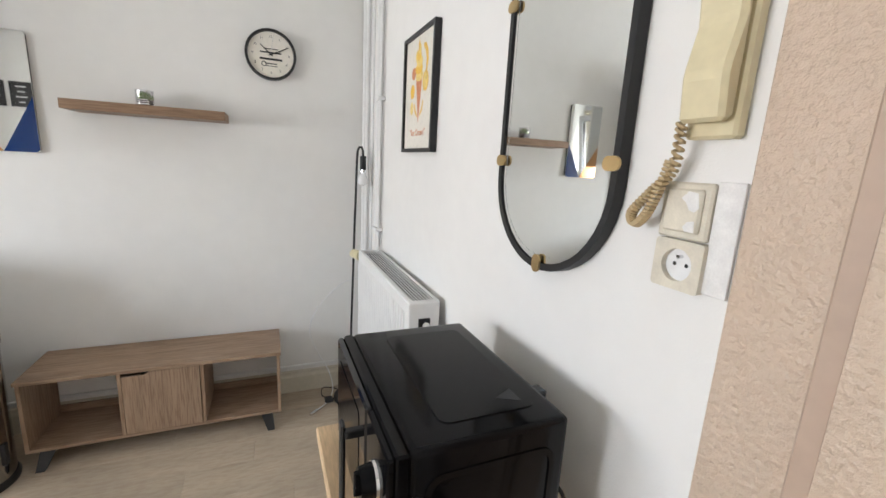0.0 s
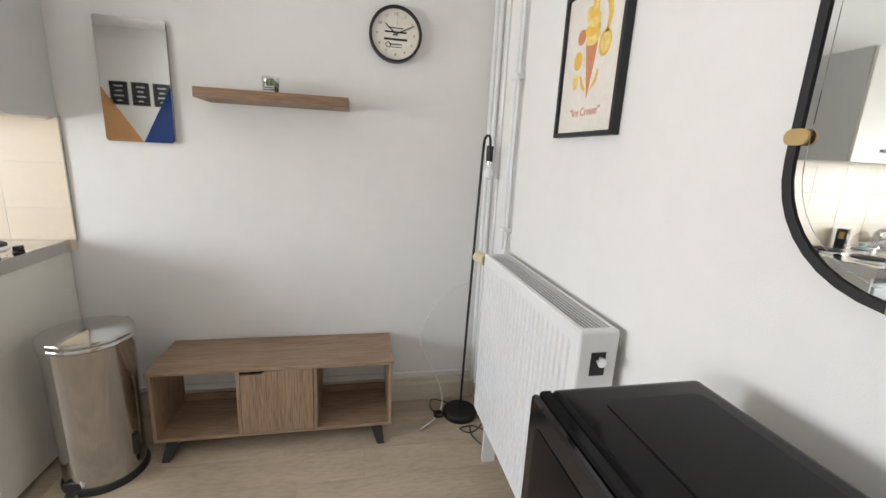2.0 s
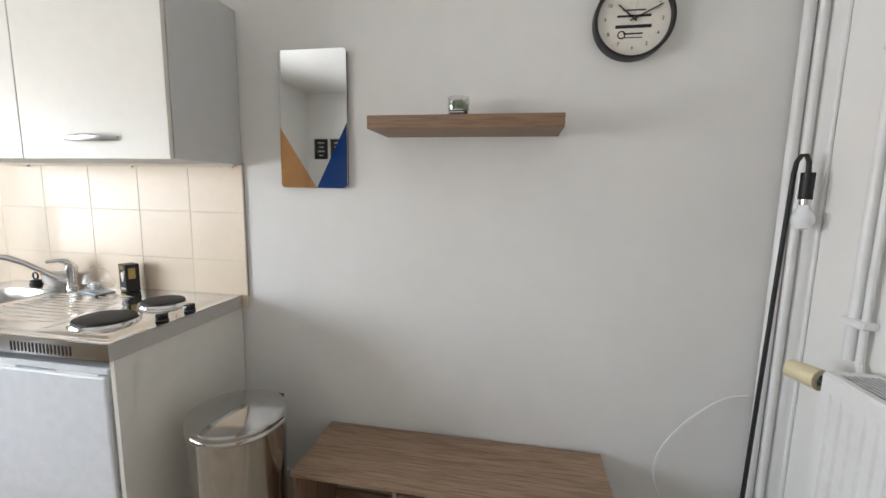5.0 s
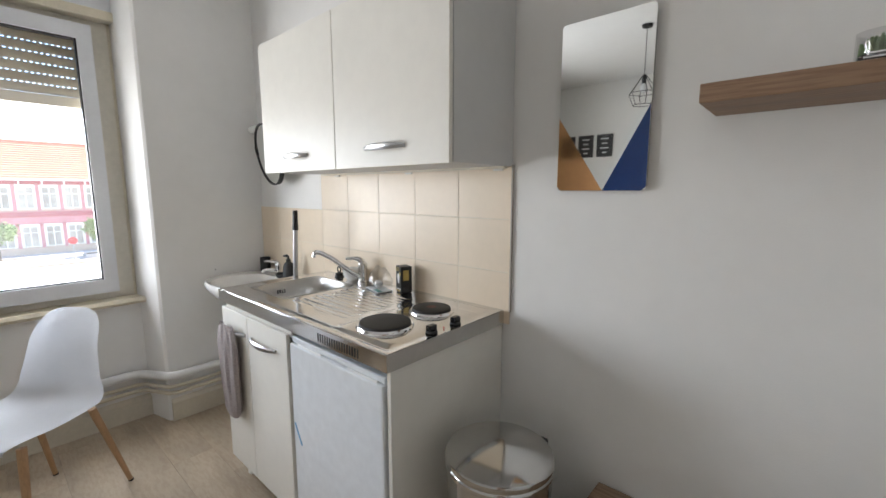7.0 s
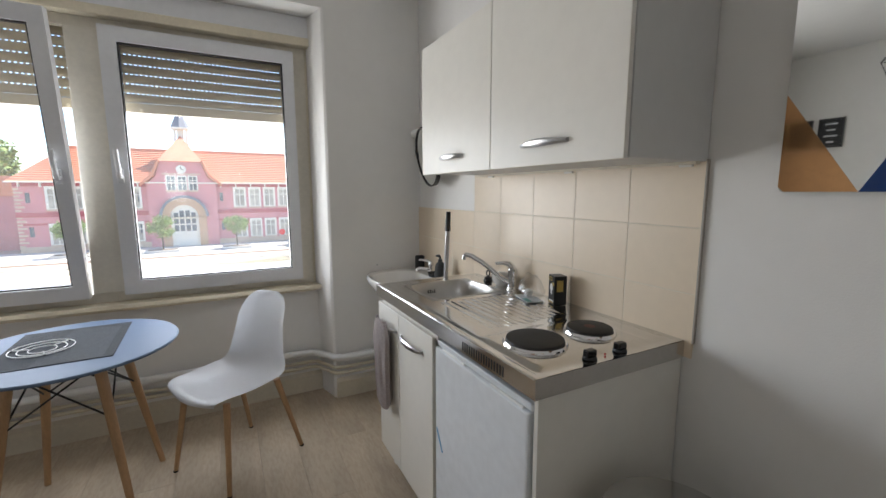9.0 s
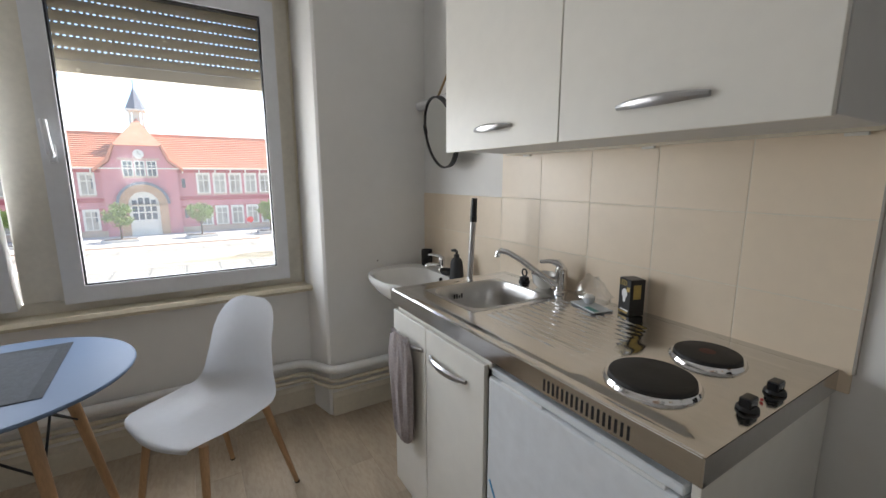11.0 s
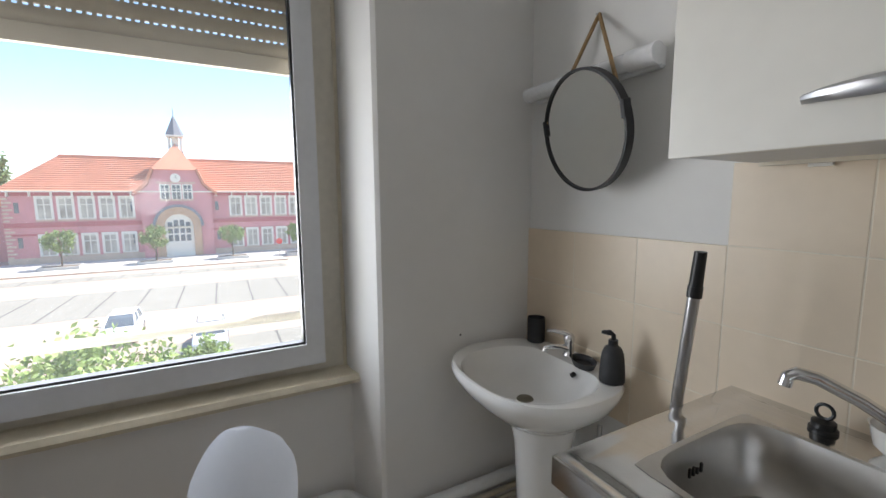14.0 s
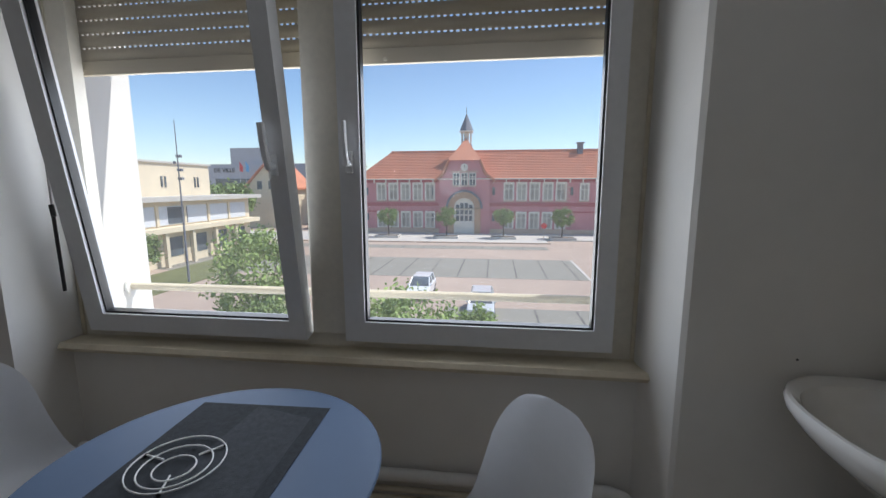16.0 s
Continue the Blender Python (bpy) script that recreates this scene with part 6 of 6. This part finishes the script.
lp = thing("lamp_mast", (-32, -23.6, G), "tall slim grey lamp mast", "street lamp")
part("mast", cyl((0, 0, 0), (0, 0, 13.4), 0.10, 0.03, 10), SLATE, lp, smooth=True)
for z, s in ((9.3, 1), (9.9, -1), (8.6, 1), (10.4, 1)):
    part("spotlight", box(-0.12, 0.12, s * 0.08 - 0.15, s * 0.35, z, z + 0.22, 0.02), SLATE, lp)
rs = thing("road_sign", (-62, 9.2, G + 0.14), "round red road sign on a post", "road sign")
part("post", cyl((0, 0, 0), (0, 0, 2.2), 0.035), SATIN, rs)
part("sign_disc", cyl((0.04, 0, 2.2), (0.07, 0, 2.2), 0.42, n=24), RED, rs)


def car(at, turn, paint, label):
    c_ = thing("car", at, label, "car", "parked cars", turn=turn)
    body = [(-1.95, 0.32), (-1.98, 0.62), (-1.90, 0.86), (-1.0, 0.94), (-0.8, 0.95), (1.0, 0.93), (1.65, 0.86), (1.95, 0.70), (1.98, 0.34), (1.6, 0.22), (-1.6, 0.22)]
    part("body", prism(body, "y", -0.83, 0.83, bevel=0.06), paint, c_)
    cabn = [(-1.75, 0.90), (-1.55, 1.30), (-1.2, 1.44), (0.15, 1.44), (0.55, 1.32), (1.12, 0.92)]
    b = prism(cabn, "y", -0.72, 0.72, bevel=0.05)
    for v_ in b.verts:
        if v_.co.z > 1.1:
            v_.co.y *= 0.86
    part("cabin", b, WGL, c_, "dark glazed cabin")
    part("roof", box(-1.45, 0.25, -0.60, 0.60, 1.41, 1.46, 0.02), paint, c_)
    for s in (-1, 1):
        for x0, x1 in (((-1.60, 0.9), (-1.35, 1.43)), ((-0.35, 0.9), (-0.38, 1.44)), ((1.08, 0.92), (0.35, 1.42))):
            part("pillar", cyl((x0[0], s * 0.74, x0[1]), (x1[0], s * 0.62, x1[1]), 0.05, n=6), paint, c_)
        part("headlight", box(1.86, 1.965, s * 0.55 - 0.16, s * 0.55 + 0.16, 0.62, 0.78, 0.02), WHITE, c_)
        part("mirror", box(0.75, 0.92, s * 0.84 - 0.08, s * 0.84 + 0.08, 0.92, 1.04, 0.02), paint, c_)
        for x in (-1.25, 1.25):
            w_ = part("wheel", cyl((x, s * 0.66, 0.31), (x, s * 0.85, 0.31), 0.31, n=24), TYRE, c_, "black tyre", True)
            part("rim", cyl((x, s * 0.845, 0.31), (x, s * 0.86, 0.31), 0.19, n=16), SATIN, w_)
    part("grille", box(1.94, 1.985, -0.35, 0.35, 0.42, 0.56), BLACKP, c_)
    part("number_plate", box(1.975, 1.995, -0.26, 0.26, 0.35, 0.45), WHITE, c_)
    return c_


car((-30.4, -3.2, G), 0, CARW, "white hatchback parked on the square")
car((-26.4, 1.4, G), 0, CARS, "silver hatchback parked on the paved bays")
car((-47.5, -17, G), 20, CARD_, "dark car parked on the square")

# ---------------------------------------------------------------- floor planks and wall tiles, piece by piece
rng = random.Random(5)
shared = {}
wdt, ln = 0.192, 1.28
row = 0
y = 0.36
while y < N:
    x = -2.1 - rng.random() * ln
    y1 = min(y + wdt, N - 0.001)
    while x < EA:
        x0, x1 = max(x, -2.098), min(x + ln, EA - 0.001)
        if x1 - x0 > 0.02:
            key = (round(x1 - x0, 3), round(y1 - y, 3))
            if key not in shared:
                shared[key] = mesh_of("plank", box(0, key[0] - 0.0006, 0, key[1] - 0.0006, -0.012, 0, 0.0005), PLANK)
            ob = new("plank", shared[key])
            ob.location = (x0, y, 0)
            ob.parent = floor
        x += ln
    y += wdt
solid("floor_far_boards", box(-2.098, EA - 0.001, S, 0.3585, -0.012, 0), PLANK, "pale oak laminate floor by the entrance", "floor", "structure")
tilewall = thing("tile_splashback", (0, 0, 0), "cream ceramic wall tiles behind sink and basin", "wall tiles", kind="structure")
part("grout", box(-1.148, 0.106, N - 0.0086, N - 0.0005, 0.93, 1.503), GROUT, tilewall)
part("grout", box(W + 0.001, -1.148, N - 0.0086, N - 0.0005, 0.70, 1.302), GROUT, tilewall)
tm = mesh_of("tile", box(0.0014, 0.2498, -0.0095, -0.002, 0.0014, 0.1999, 0.001), TILE)
for i in range(8):
    for j in range(4):
        x, z = 0.108 - 0.2512 * (i + 1), 0.699 + 0.2013 * j
        if (i >= 5 and j == 3) or (i == 0 and j == 0):
            continue
        ob = new("tile", tm)
        ob.location = (x, N, z)
        ob.parent = tilewall
part("edge_trim", box(0.106, 0.112, N - 0.011, N - 0.0005, 0.95, 1.503, 0.001), material("grey_edge_trim", (0.42, 0.38, 0.33), 0.6), tilewall)
